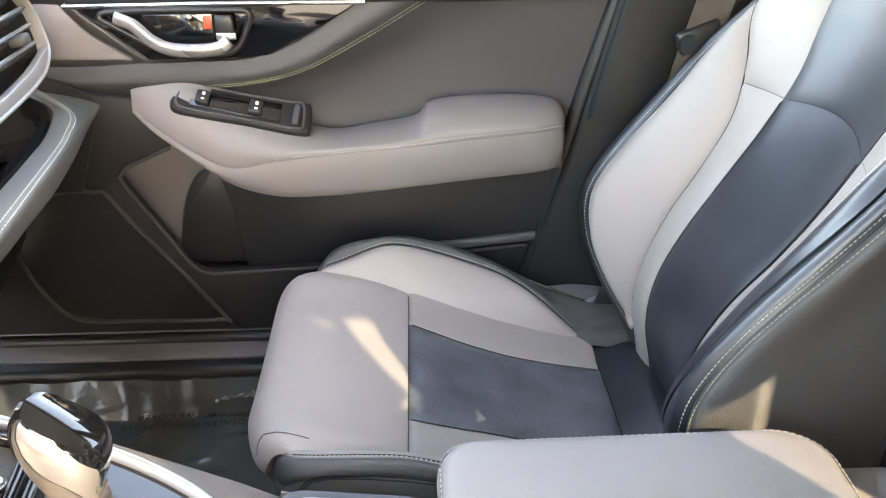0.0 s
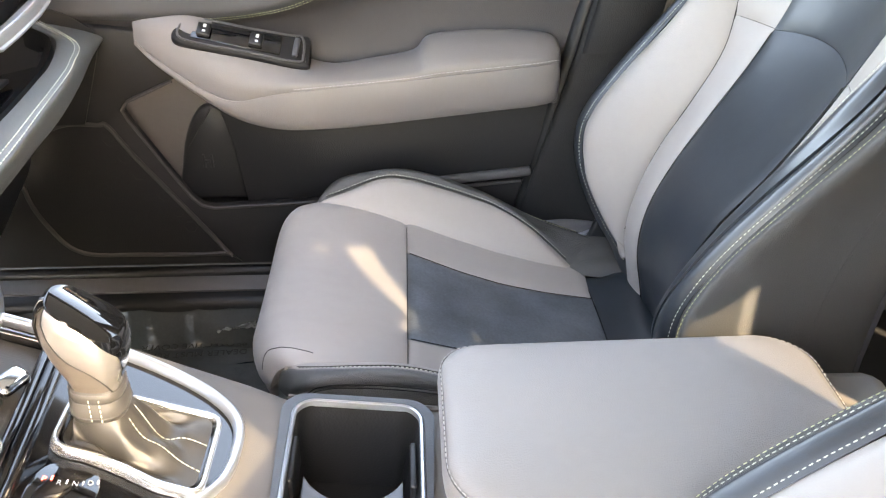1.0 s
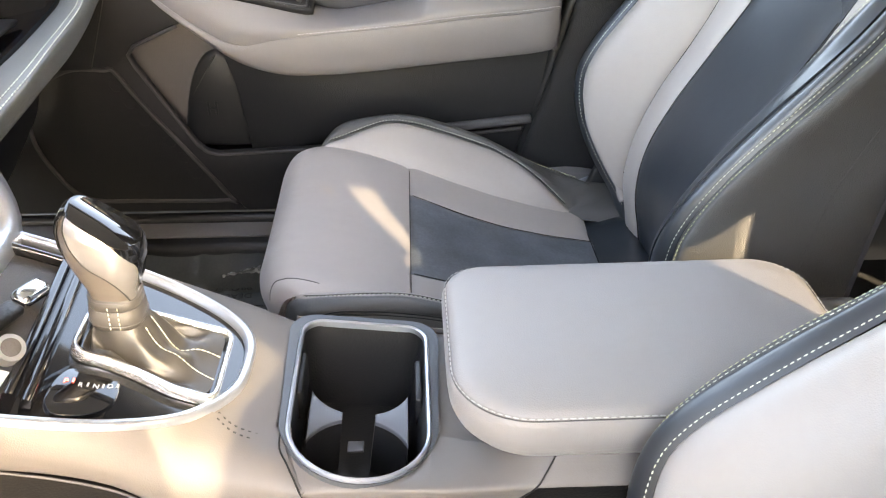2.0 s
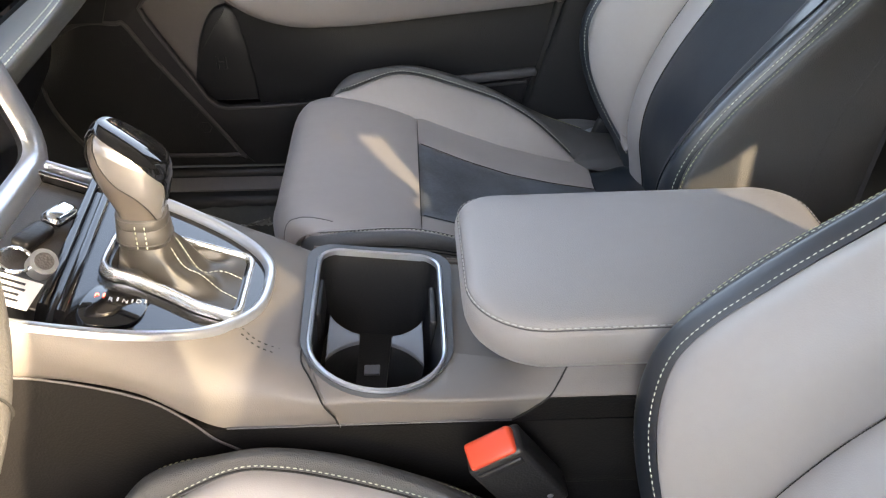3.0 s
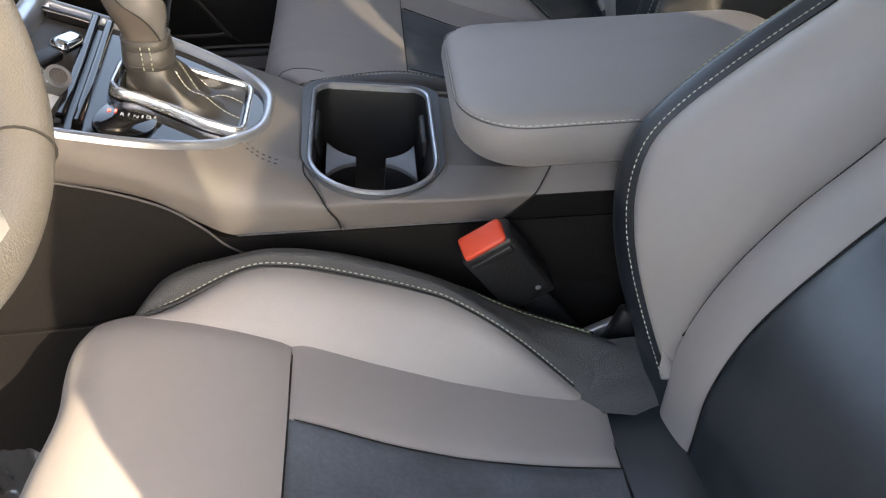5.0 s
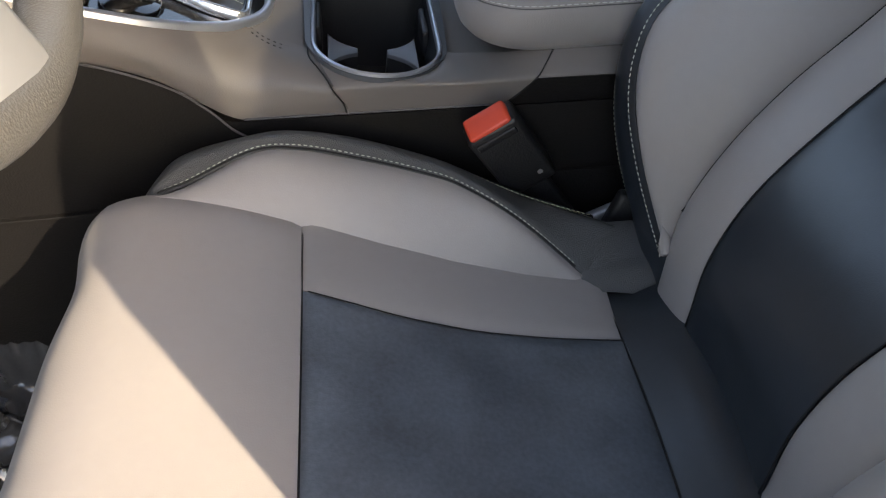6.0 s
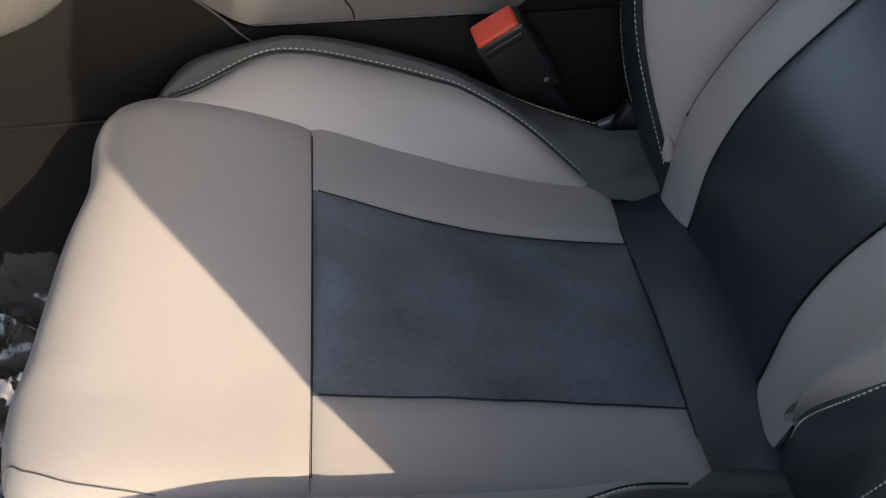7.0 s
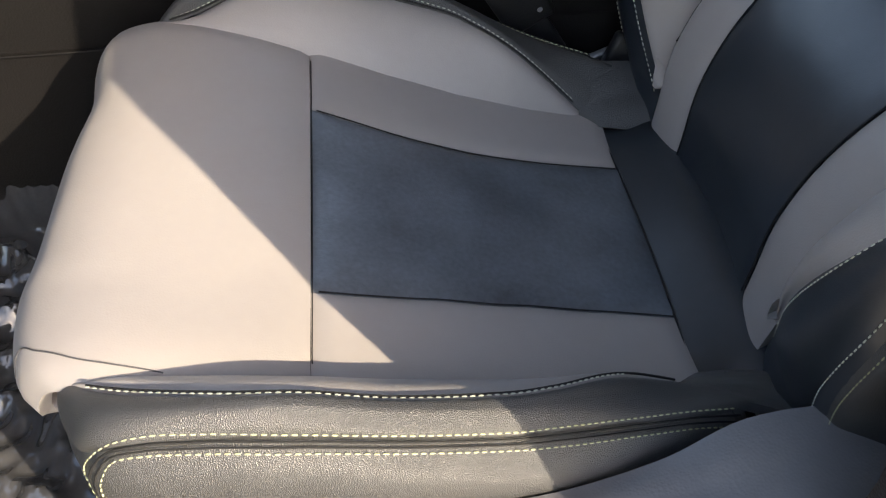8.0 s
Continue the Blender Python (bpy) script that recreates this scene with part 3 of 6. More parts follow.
        rl = [mirror([(wq[0] + (0.013 if s > 0 else 0.0), wq[1], wq[2])] + r, s) for wq, r in zip(wrap, BOLSTER)]
        if name == "passenger_seat" and s < 0:        # this bolster is flattened on the console side
            rl = [[(x, y, z - 0.005) for x, y, z in r] for r in rl]
        if name == "driver_seat" and s > 0:           # this one's ridge starts lower at the front
            rl = [r if k == 0 else [(x, y, z - table((-0.14, -0.085, -0.036, 0.045, 0.13), (0.006, 0.009, 0.006, 0.004, 0.0), x)) for x, y, z in r] for k, r in enumerate(rl)]
        g = loft_points(rl, 66, 73)
        split = 17 if name == "passenger_seat" and s < 0 else 12
        inner = [[row[0] + Vector((0, -0.006 * s, -0.012))] + row[1:split + 1] for row in g[2:]]
        last = 64 if name == "driver_seat" and s < 0 else 66      # the open side shows the band's rounded end
        band = [row[split:43] for row in g]
        outer = [row[42:] for row in g[:last]]
        if last < 66:
            rim_row = g[last - 1][40:]
            cap = [[p + Vector((a, -b * s, -c)) for p in rim_row] for a, b, c in ((-0.002, 0.0, 0.001), (0.004, 0.003, 0.003), (0.008, 0.011, 0.009), (0.009, 0.026, 0.020))]
            put("bolster_end", shell(loft_points([[tuple(p) for p in r] for r in cap], 40, 10), (1, s, 0), 0.003), TRIM, seat, "rounded leather end of the bolster band")
        lb = put("cushion_bolster", shell(pillow(inner, (0, 0, 1), 0.004, 0.006, 0.004, edges="rtb"), (0, 0, 1), 0.006), LIGHT, seat, "light grey leather side bolster")
        tb = put("bolster_band", shell(pillow(band, (0, s, 1), 0.003, 0.005, 0.003), (0, s, 1), 0.006), TRIM, seat, "charcoal grained leather bolster band")
        put("bolster_skirt", shell(pillow(outer, (0, s, 0.3), 0.003, 0.005), (0, s, 0.3), 0.006), TRIM, seat, "charcoal grained leather skirt")
        nb, no = grid_normals(band), grid_normals(outer)
        ng = grid_normals(g)
        upper = [(12.4, 60), (11.9, 54), (12, 50), (12.9, 46.5), (14, 43), (15, 39), (16, 35.8), (18, 33.9), (20, 34.8), (24, 36.8), (28, 37.6), (36, 37.5), (44, 36.7), (52, 36.4), (56, 36.3), (60, 37.3), (63, 40)]
        lower = [(13.6, 63), (13.5, 58), (13.8, 55), (14.2, 52.5), (14.7, 50), (15.3, 47), (16.2, 44.3), (18, 43.7), (20, 45.2), (24, 47), (28, 47.6), (36, 47.2), (44, 46.9), (52, 46.8), (56, 46.1), (60, 46.5), (63, 49.5)]
        straight = [(i, split + 1.4) for i in (9.6, 13, 18, 23, 28, 33, 38, 43, 48, 53, 58, 63) if s > 0 or i < 60]
        crest = [(i, 25.5) for i in (9.6, 13, 18, 23, 28, 33, 38, 43, 48, 53, 57)]
        piping = [(i, split + 0.3) for i in (9.6, 13, 18, 23, 28, 33, 38, 43, 48, 53, 58, 63)]
        upper, lower = ([q for q in way if q[0] < last] for way in (upper, lower))
        for f, kind, r in ((None, STITCH, 0), ("crest", STITCH, 0), ("piping", SEAM, 0.0008), (0.0, LIME, 0), (1.0, LIME, 0), (0.4, SEAM, 0.0007), (0.72, SEAM, 0.0006)):
            if f == "crest" and s < 0 or split > 12 and f in (0.0, 1.0):
                continue
            way = straight if f is None else crest if f == "crest" else piping if f == "piping" else [(a[0] + (b[0] - a[0]) * f, a[1] + (b[1] - a[1]) * f) for a, b in zip(upper, lower)]
            sg = 1 if ng[32][int(way[6][1])].dot(Vector((0, s, 1))) > 0 else -1
            line = []
            for q in spline([(i, c, 0) for i, c in way], 110):
                i0, c0 = int(q.x), int(q.y)
                a, b = (g[i0 + e][c0].lerp(g[i0 + e][c0 + 1], q.y - c0) for e in (0, 1))
                line.append(a.lerp(b, q.x - i0) + ng[i0][c0] * sg * (0.0004 + (0.0018 * max(0.0, 1 - abs(q.x - 17.5) / 4.5) if f == 0 else 0)))
            if r:
                put("channel_seam", sweep(line, circle(r, 6)), kind, tb, "dark seam of the bolster")
            else:
                put("stitching", stitches(line), kind, tb, "row of pale stitches" if kind is STITCH else "row of lime stitches")
        # filler from the bolster's tail to the backrest
        fill = loft_points([[(0.226, 0.134 * s, 0.2775), (0.262, 0.131 * s, 0.2765), (0.345, 0.124 * s, 0.258)],
                            [(0.228, 0.146 * s, 0.2865), (0.27, 0.146 * s, 0.290), (0.345, 0.15 * s, 0.280)],
                            [(0.240, 0.162 * s, 0.3040), (0.31, 0.172 * s, 0.293), (0.345, 0.18 * s, 0.288)],
                            [(0.250, 0.180 * s, 0.3145), (0.31, 0.195 * s, 0.300), (0.345, 0.20 * s, 0.285)]], 12, 14)
        put("bolster_tail", shell(fill, (0, 0, 1), 0.006), TRIM, seat, "charcoal leather bolster end")
    deep = (0.025, 0.025, 0.027, 0.028, 0.029, 0.028, 0.024, 0.020, 0.012, 0.003, 0.0)      # the passenger's backrest is the deeper one from the side
    rear_x = [x + d for x, d in zip(REAR_X, deep)] if name == "passenger_seat" else REAR_X
    # backrest: insert with a curved yoke seam, strips, bolsters, sides, back
    def face(v_lo, v_hi, z_lo, z_hi, nu, nv, arc=0.0, crown=0.0):
        g = []
        for i in range(nu):
            row = []
            for j in range(nv):
                f = j / (nv - 1)
                y0, y1 = v_lo(0), v_hi(0)
                top = z_hi + arc * (1 - (2 * f - 1) ** 2)
                z = z_lo + (top - z_lo) * i / (nu - 1)
                a, b = v_lo(z), v_hi(z)
                y = a + (b - a) * f
                c = along(CREASE_Y, z)
                x = back_line(z) + (along(CREASE_X, z) - back_line(z)) * min(1, abs(y) / c) ** 2 + crown * (1 - (2 * f - 1) ** 2)
                row.append(Vector((x, y, z)))
            g.append(row)
        return g
    g = face(lambda z: -insert_half(z), lambda z: insert_half(z), 0.245, 0.6332, 44, 25, arc=0.009, crown=0.004)
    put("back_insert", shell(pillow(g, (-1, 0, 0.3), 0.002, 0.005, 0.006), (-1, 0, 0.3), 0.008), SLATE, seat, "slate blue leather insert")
    g = []
    base = face(lambda z: -insert_half(z), lambda z: insert_half(z), 0.6337, 0.864, 30, 25, crown=0.004)
    for i, row in enumerate(base):
        out = []
        for j, p in enumerate(row):
            f = j / 24
            lift = 0.009 * (1 - (2 * f - 1) ** 2) * (1 - i / 29)
            z = p.z + lift
            y = (2 * f - 1) * insert_half(z)
            c = along(CREASE_Y, z)
            out.append(Vector((back_line(z) + (along(CREASE_X, z) - back_line(z)) * min(1, abs(y) / c) ** 2 + 0.004 * (1 - (2 * f - 1) ** 2), y, z)))
        g.append(out)
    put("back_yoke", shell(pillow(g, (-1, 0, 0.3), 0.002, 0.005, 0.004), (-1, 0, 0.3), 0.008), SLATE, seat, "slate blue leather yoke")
    for s in (1, -1):
        edge = lambda z: s * (insert_half(z) + 0.0006)
        crs = lambda z: s * (along(CREASE_Y, z) + 0.003)
        bs = put("back_strip", shell(pillow(face(edge, crs, 0.245, 0.6347, 44, 13), (-1, 0, 0.3), 0.003, 0.006, 0.004), (-1, 0, 0.3), 0.008), LIGHT, seat, "light grey leather strip")
        put("shoulder_strip", shell(pillow(face(edge, crs, 0.6352, 0.864, 24, 13), (-1, 0, 0.3), 0.003, 0.006, 0.004), (-1, 0, 0.3), 0.008), LIGHT, seat, "light grey leather shoulder panel")
        # the light bolster runs out to a point at the foot, with small folds there
        zs = BACK_ZS[3:]
        cx, cy, fx, fy = ([along(c, z) for z in zs] for c in (CREASE_X, CREASE_Y, FOOT_X, FOOT_Y))
        full = [min(1.0, max(0.0, (b - a) / 0.055)) for a, b in zip(cy, fy)]
        rl = [[(x + 0.003, y * s, z) for x, y, z in zip(cx, cy, zs)],
              [(a * 0.62 + b * 0.38 - 0.012 * k, (c * 0.64 + d * 0.36) * s, z) for a, b, c, d, k, z in zip(cx, fx, cy, fy, full, zs)],
              [(a * 0.30 + b * 0.70 - 0.014 * k, (c * 0.30 + d * 0.70) * s, z) for a, b, c, d, k, z in zip(cx, fx, cy, fy, full, zs)],
              [(x, y * s, z) for x, y, z in zip(fx, fy, zs)]]
        g = loft_points(rl, 90, 25)
        for row in g:
            for j, p in enumerate(row):
                near = math.exp(-((p.z - 0.352) / 0.012) ** 2) * max(0.0, 1 - j / 14)
                p.x += 0.0022 * near * math.sin((p.z - 0.35) * 420 + j * 0.12)
        wrap_at = 9 if name == "passenger_seat" and s < 0 else 24
        bb = put("back_bolster", shell(pillow([row[:wrap_at + 1] for row in g], (-1, 0, 0.3), 0.004, 0.007, 0.002, edges="lr"), (-1, 0, 0.3), 0.006), LIGHT, seat, "light grey leather side bolster")
        if wrap_at < 24:      # beside the console the slate edge reaches over the crest
            over = [row[wrap_at:] for row in g]
            bw = put("back_wrap", shell(pillow(over, (-1, s, 0.3), 0.002, 0.004, edges="l"), (-1, s, 0.3), 0.006), SLATE, seat, "slate leather edge over the bolster's crest")
            no = grid_normals(over)
            so_ = 1 if no[40][6].dot(Vector((-1, s, 0.3))) > 0 else -1
            put("stitching", stitches([over[i][1] + no[i][1] * so_ * 0.0004 for i in range(6, 86)]), STITCH, bw, "row of pale stitches")
        put("crease_seam", sweep([row[0] + Vector((-0.0003, 0.0012 * s, 0)) for row in g[10:-1]], circle(0.0009, 6), up=(0, 1, 0)), SEAM, bb, "deep seam between bolster and strip")
        put("insert_seam", sweep([Vector((face(edge, crs, z, z + 0.001, 2, 2)[0][0].x + 0.0012, s * insert_half(z), z)) for z in [0.27 + 0.36 * k / 50 for k in range(51)]], circle(0.0007, 6), up=(0, 1, 0)), SEAM, bs, "dark seam beside the insert")
        mid = rail([min(a, b) - 0.005 for a, b in zip(FOOT_X, SIDE_X)], [(a + b) / 2 + 0.003 for a, b in zip(FOOT_Y, SIDE_Y)], s)
        g = loft_points([rail(FOOT_X, FOOT_Y, s), mid, rail(SIDE_X, SIDE_Y, s)], 60, 17)
        tb = put("back_band", shell(pillow(g, (-1, s, 0.3), 0.003, 0.005), (-1, s, 0.3), 0.006), SLATE, seat, "slate leather edge band")
        nm = grid_normals(g)
        sg = 1 if nm[30][8].dot(Vector((-1, s, 0.3))) > 0 else -1
        if wrap_at == 24:
            put("stitching", stitches([g[i][1].lerp(g[i][2], 0.3) + nm[i][1] * sg * 0.0004 for i in range(6, 58)]), STITCH, tb, "row of pale stitches")
        put("stitching", stitches([g[i][14] + nm[i][14] * sg * 0.0005 for i in range(2, 58)]), STITCH, tb, "row of pale stitches")
        side2 = rail([a + 0.012 for a in SIDE_X], [y + 0.010 for y in SIDE_Y], s)
        half = rail([(a + b) / 2 for a, b in zip(SIDE_X, rear_x)], [max(a, b) + 0.003 for a, b in zip(SIDE_Y, REAR_Y)], s)
        g = loft_points([rail(SIDE_X, SIDE_Y, s), side2, half, rail(rear_x, REAR_Y, s)], 50, 24)
        sp = put("back_side", shell(pillow(g, (0, s, 0), 0.003, 0.005), (0, s, 0), 0.006), TRIM, seat, "charcoal leather side panel")
        nm = grid_normals(g)
        sg = 1 if nm[20][12].dot(Vector((0, s, 0))) > 0 else -1
        put("stitching", stitches([g[i][3] + nm[i][3] * sg * 0.0006 for i in range(2, 48)]), LIME, sp, "row of lime stitches")
        put("stitching", stitches([g[i][18] + nm[i][18] * sg * 0.0006 for i in range(2, 48)]), GREY, sp, "row of grey stitches")
    g = []
    for k, z in enumerate(BZ):
        x = rear_x[k]
        g.append([Vector((x + 0.024 * (1 - v ** 6), v * REAR_Y[k], z)) for v in [-1 + j / 10 for j in range(21)]])
    put("back_panel", shell(g, (1, 0, 0), 0.006), DOOR_SOFT, seat, "dark vinyl rear of the backrest")
    top = [[p for p in (Vector((0.547 + 0.04 * f, v * 0.13, 0.860 + 0.014 * math.sin(math.pi * f))) for v in [-1 + j / 10 for j in range(21)])] for f in [i / 8 for i in range(9)]]
    put("back_top", shell(top, (0, 0, 1), 0.006), SLATE, seat)
    # headrest on two posts
    rings = []
    for h, rx, ry in ((0.940, 0.02, 0.07), (0.950, 0.042, 0.105), (0.985, 0.052, 0.125), (1.05, 0.054, 0.130), (1.12, 0.048, 0.122), (1.15, 0.036, 0.105), (1.158, 0.016, 0.07)):
        c = Vector((0.666 + (h - 0.95) * 0.12, 0, h + 0.03))
        rings.append([c + Vector((rx * math.copysign(abs(math.cos(a)) ** 0.8, math.cos(a)), 0.90 * ry * math.copysign(abs(math.sin(a)) ** 0.7, math.sin(a)), 0)) for a in [2 * math.pi * k / 32 for k in range(32)]])
    put("headrest", grid_bm(rings + [[rings[-1][0].lerp(rings[-1][16], 0.5)] * 32], close_v=True), SLATE, seat, "slate leather headrest")
    for s in (1, -1):
        put("headrest_post", sweep([Vector((0.585, 0.06 * s, 0.84)), Vector((0.650, 0.06 * s, 1.01))], circle(0.006, 10), up=(0, 1, 0)), CHROME, seat)
    # pan, side shield, rails
    put("seat_pan", rbox((0.38, 0.40, 0.07), (0.09, 0, 0.225), 0.012), BLACK, seat, "black steel seat pan")
    for s in (1, -1):
        put("seat_rail", rbox((0.52, 0.035, 0.05), (0.12, 0.185 * s, 0.126), 0.004), BLACK, seat, "black steel seat rail")
        put("rail_bracket", rbox((0.05, 0.02, 0.08), (-0.07, 0.185 * s, 0.185), 0.003), BLACK, seat)
        put("recliner", rbox((0.11, 0.014, 0.05), (0.315, 0.205 * s, 0.285), 0.004, Matrix.Rotation(radians(20), 4, "Y")), BLACK, seat, "black recliner bracket")
    for dx, dy, dz in ((0.262, 0.214, 0.296), (0.272, 0.200, 0.290)):
        put("recliner_link", rbox((0.075, 0.008, 0.012), (dx, dy, dz), 0.002, Matrix.Rotation(radians(-14), 4, "Y") @ Matrix.Rotation(radians(12), 4, "Z")), SATIN, seat, "bare steel link of the recliner")
    s = outboard
    rails = [[(-0.085, 0.236 * s, 0.345), (0.0, 0.240 * s, 0.352), (0.1, 0.237 * s, 0.331), (0.18, 0.222 * s, 0.328), (0.235, 0.208 * s, 0.341), (0.30, 0.205 * s, 0.344)],
             [(-0.09, 0.242 * s, 0.343), (0.0, 0.247 * s, 0.350), (0.1, 0.250 * s, 0.3335), (0.18, 0.245 * s, 0.3325), (0.235, 0.238 * s, 0.343), (0.32, 0.232 * s, 0.342)],
             [(-0.095, 0.250 * s, 0.310), (0.0, 0.262 * s, 0.322), (0.1, 0.272 * s, 0.318), (0.18, 0.276 * s, 0.318), (0.26, 0.274 * s, 0.322), (0.35, 0.258 * s, 0.31)],
             [(-0.09, 0.250 * s, 0.16), (0.0, 0.268 * s, 0.15), (0.1, 0.28 * s, 0.14), (0.18, 0.284 * s, 0.14), (0.26, 0.282 * s, 0.15), (0.35, 0.26 * s, 0.17)]]
    if outboard > 0:      # the passenger's shield sits low
        rails = [[(x, y, z - 0.045) for x, y, z in r] for r in rails]
    put("side_shield", shell(loft_points(rails, 36, 20), (0, s, 1), 0.004), SHIELD, seat, "grey plastic seat side shield")
    turn = Matrix.Translation((0.305 + shift[0], shift[1], 0.30)) @ Matrix.Rotation(radians(recline), 4, "Y") @ Matrix.Translation((-0.305, 0, -0.30))
    for ob in seat.children_recursive:
        own = ob if ob.parent == seat else ob.parent
        if own.name.startswith(("back_", "shoulder", "headrest")):
            ob.data.transform(turn)
    return seat


driver_seat = build_seat("driver_seat", (-0.125, 0.001, 0), "two-tone leather driver's seat in light grey and slate with lime stitching", -1, 11.65, (-0.016, 0.003))
passenger_seat = build_seat("passenger_seat", (-0.014, 0.728, 0), "two-tone leather passenger seat in light grey and slate behind the console", 1, -2.1, (-0.007, -0.0135))

# ---- centre console ----
SLOPE = math.atan(0.40)
console = thing("centre_console", "grey vinyl centre console with silver trim between the seats", "console")
TOP_M = Matrix.Translation((-0.15, 0.345, 0.452)) @ Matrix.Rotation(SLOPE, 4, "Y")      # the raised shifter deck
CUP_M = Matrix.Translation((-0.055, 0.345, 0.4275)) @ Matrix.Rotation(math.atan(0.12), 4, "Y")


def console_top(x):
    return table((-0.60, -0.34, -0.15, -0.11, 0.02, 0.40), (0.60, 0.524, 0.449, 0.430, 0.415, 0.415), x)


# chrome-edged deck outline in its own plane: x rearward, y across
deck = [(-0.30, -0.113), (-0.20, -0.112), (-0.154, -0.1085), (-0.110, -0.099), (-0.0746, -0.088), (-0.038, -0.070), (-0.0145, -0.048), (0.0015, -0.021), (0.006, 0.010), (0.003, 0.039), (-0.0143, 0.059), (-0.0466, 0.0742), (-0.0935, 0.085), (-0.15, 0.088), (-0.22, 0.088), (-0.30, 0.088)]
ring = spline([TOP_M @ Vector((x, y, 0.001)) for x, y in deck], 90)
put("deck_trim", sweep(ring, [(-0.0042, -0.006), (-0.0037, 0.0015), (-0.0014, 0.0034), (0.0014, 0.0034), (0.0037, 0.0015), (0.0042, -0.006)], up=TOP_M.to_3x3() @ Vector((0, 0, 1))), SATIN, console, "satin silver trim round the shifter deck")
inner = [(x * 0.98 - 0.004, y * 0.94) for x, y in deck]
smooth_in = [(p.x, p.y) for p in spline([(x, y, 0) for x, y in inner], 60)]
put("deck", slab(smooth_in, 0.012, TOP_M @ Matrix.Translation((0, 0, -0.003))), PIANO, console, "gloss black shifter deck")

# driver's and passenger's sides: leather roll from deck edge down to a seam, then lower panel
for s in (-1, 1):
    def ypos(x, d):
        base = table((-0.60, -0.34, -0.20, -0.15, -0.11, -0.06, 0.06, 0.40), (0.098, 0.098, 0.097, 0.092, 0.087, 0.084, 0.084, 0.084), x)
        return 0.345 + (base + d if s > 0 else -table((-0.60, -0.34, -0.293, -0.25, -0.215, -0.085), (0.118, 0.1165, 0.114, 0.1055, 0.0985, 0.0985), x) - d * 0.25)
    SEAM_LINE = [(-0.62, 0.500), (-0.335, 0.476), (-0.274, 0.463), (-0.223, 0.435), (-0.195, 0.411), (-0.178, 0.391), (-0.162, 0.379), (-0.14, 0.362)]
    xs = (-0.62, -0.48, -0.34, -0.28, -0.23, -0.20, -0.18, -0.15, -0.119)
    rails = []
    for d, dz, k in ((-0.02, -0.005, 0), (0.008, -0.012, 0), (0.013, -0.026, 0), (0.012, None, 0)):
        r = []
        for x in xs:
            low = max(0.398, table([q[0] for q in SEAM_LINE], [q[1] for q in SEAM_LINE], x))
            z = low if dz is None else console_top(x) + dz
            yy = ypos(x, d) if d or x < -0.19 else ypos(x, -0.0)
            r.append((x, yy, z))
        rails.append(r)
    if s < 0:       # one smooth roll from the deck's trim down to the seam
        edge = [TOP_M @ Vector((x, y - 0.004, -0.001)) for x, y in ((-0.50, -0.113), (-0.40, -0.113), (-0.30, -0.113), (-0.20, -0.112), (-0.154, -0.1085), (-0.110, -0.099), (-0.0746, -0.088), (-0.038, -0.070), (-0.0145, -0.048))]
        edge = [(p.x, p.y, p.z) for p in edge] + [(-0.142, 0.2955, 0.4455), (-0.113, 0.2955, 0.4325)]
        foot_x = (-0.62, -0.50, -0.40, -0.305, -0.263, -0.226, -0.198, -0.172, -0.145, -0.112, -0.0845)
        foot = [(x, ypos(x, 0.0), max(0.398, table([q[0] for q in SEAM_LINE], [q[1] for q in SEAM_LINE], x))) for x in foot_x]
        rails = [edge] + [[(a[0] * (1 - w) + b[0] * w, a[1] * (1 - w) + b[1] * w - out * k, a[2] * (1 - w) + b[2] * w + up * k) for a, b, k in zip(edge, foot, (0.5, 0.5, 0.5, 0.6, 0.8, 1, 1, 1, 1, 1, 0.8))]
                          for w, out, up in ((0.30, 0.004, 0.004), (0.62, 0.006, 0.0045), (0.86, 0.003, 0.0015))]
        square = (0, 0, 0, 0, 0, 0, 0, 0.15, 0.4, 0.72, 1)      # the roll turns into a squarer edge at the cups
        rails = [edge] + [[(x, y - out * e, z + up * e) for (x, y, z), e in zip(r, square)] for r, out, up in zip(rails[1:], (0.010, 0.0135, 0.007), (0.0068, 0.0085, 0.0075))] + [foot]
    g = loft_points(rails, 80, 26)
    put("console_side", shell(g, (0, s, 0.3), 0.006), CONSOLE, console, "grey grained vinyl side panel")
    low = [(-0.62, 0.497), (-0.335, 0.473), (-0.274, 0.460), (-0.223, 0.432), (-0.195, 0.408), (-0.178, 0.397), (-0.14, 0.396), (-0.08, 0.396), (0.04, 0.396), (0.40, 0.396)]
    rails = [[(x, ypos(x, 0.006), z) for x, z in low],
             [(x, ypos(x, 0.009), z - 0.03) for x, z in low],
             [(x, ypos(x, 0.006), 0.335) for x, z in low],
             [(x, ypos(x, 0.0), 0.325) for x, z in low],
             [(x, ypos(x, -0.004), 0.315) for x, z in low],
             [(x, ypos(x, 0.002), 0.24) for x, z in low],
             [(x, ypos(x, 0.004), 0.105) for x, z in low]]
    put("lower_panel", shell(loft_points(rails, 60, 40), (0, s, 0), 0.006), LOWER, console, "dark plastic lower side panel")
    line = spline([(x, ypos(x, 0.0125) + 0.001 * s, z) for x, z in SEAM_LINE], 60)
    put("seam_trim", sweep(line, circle(0.0010, 6)), GREY, console, "thin trim bead along the side seam")

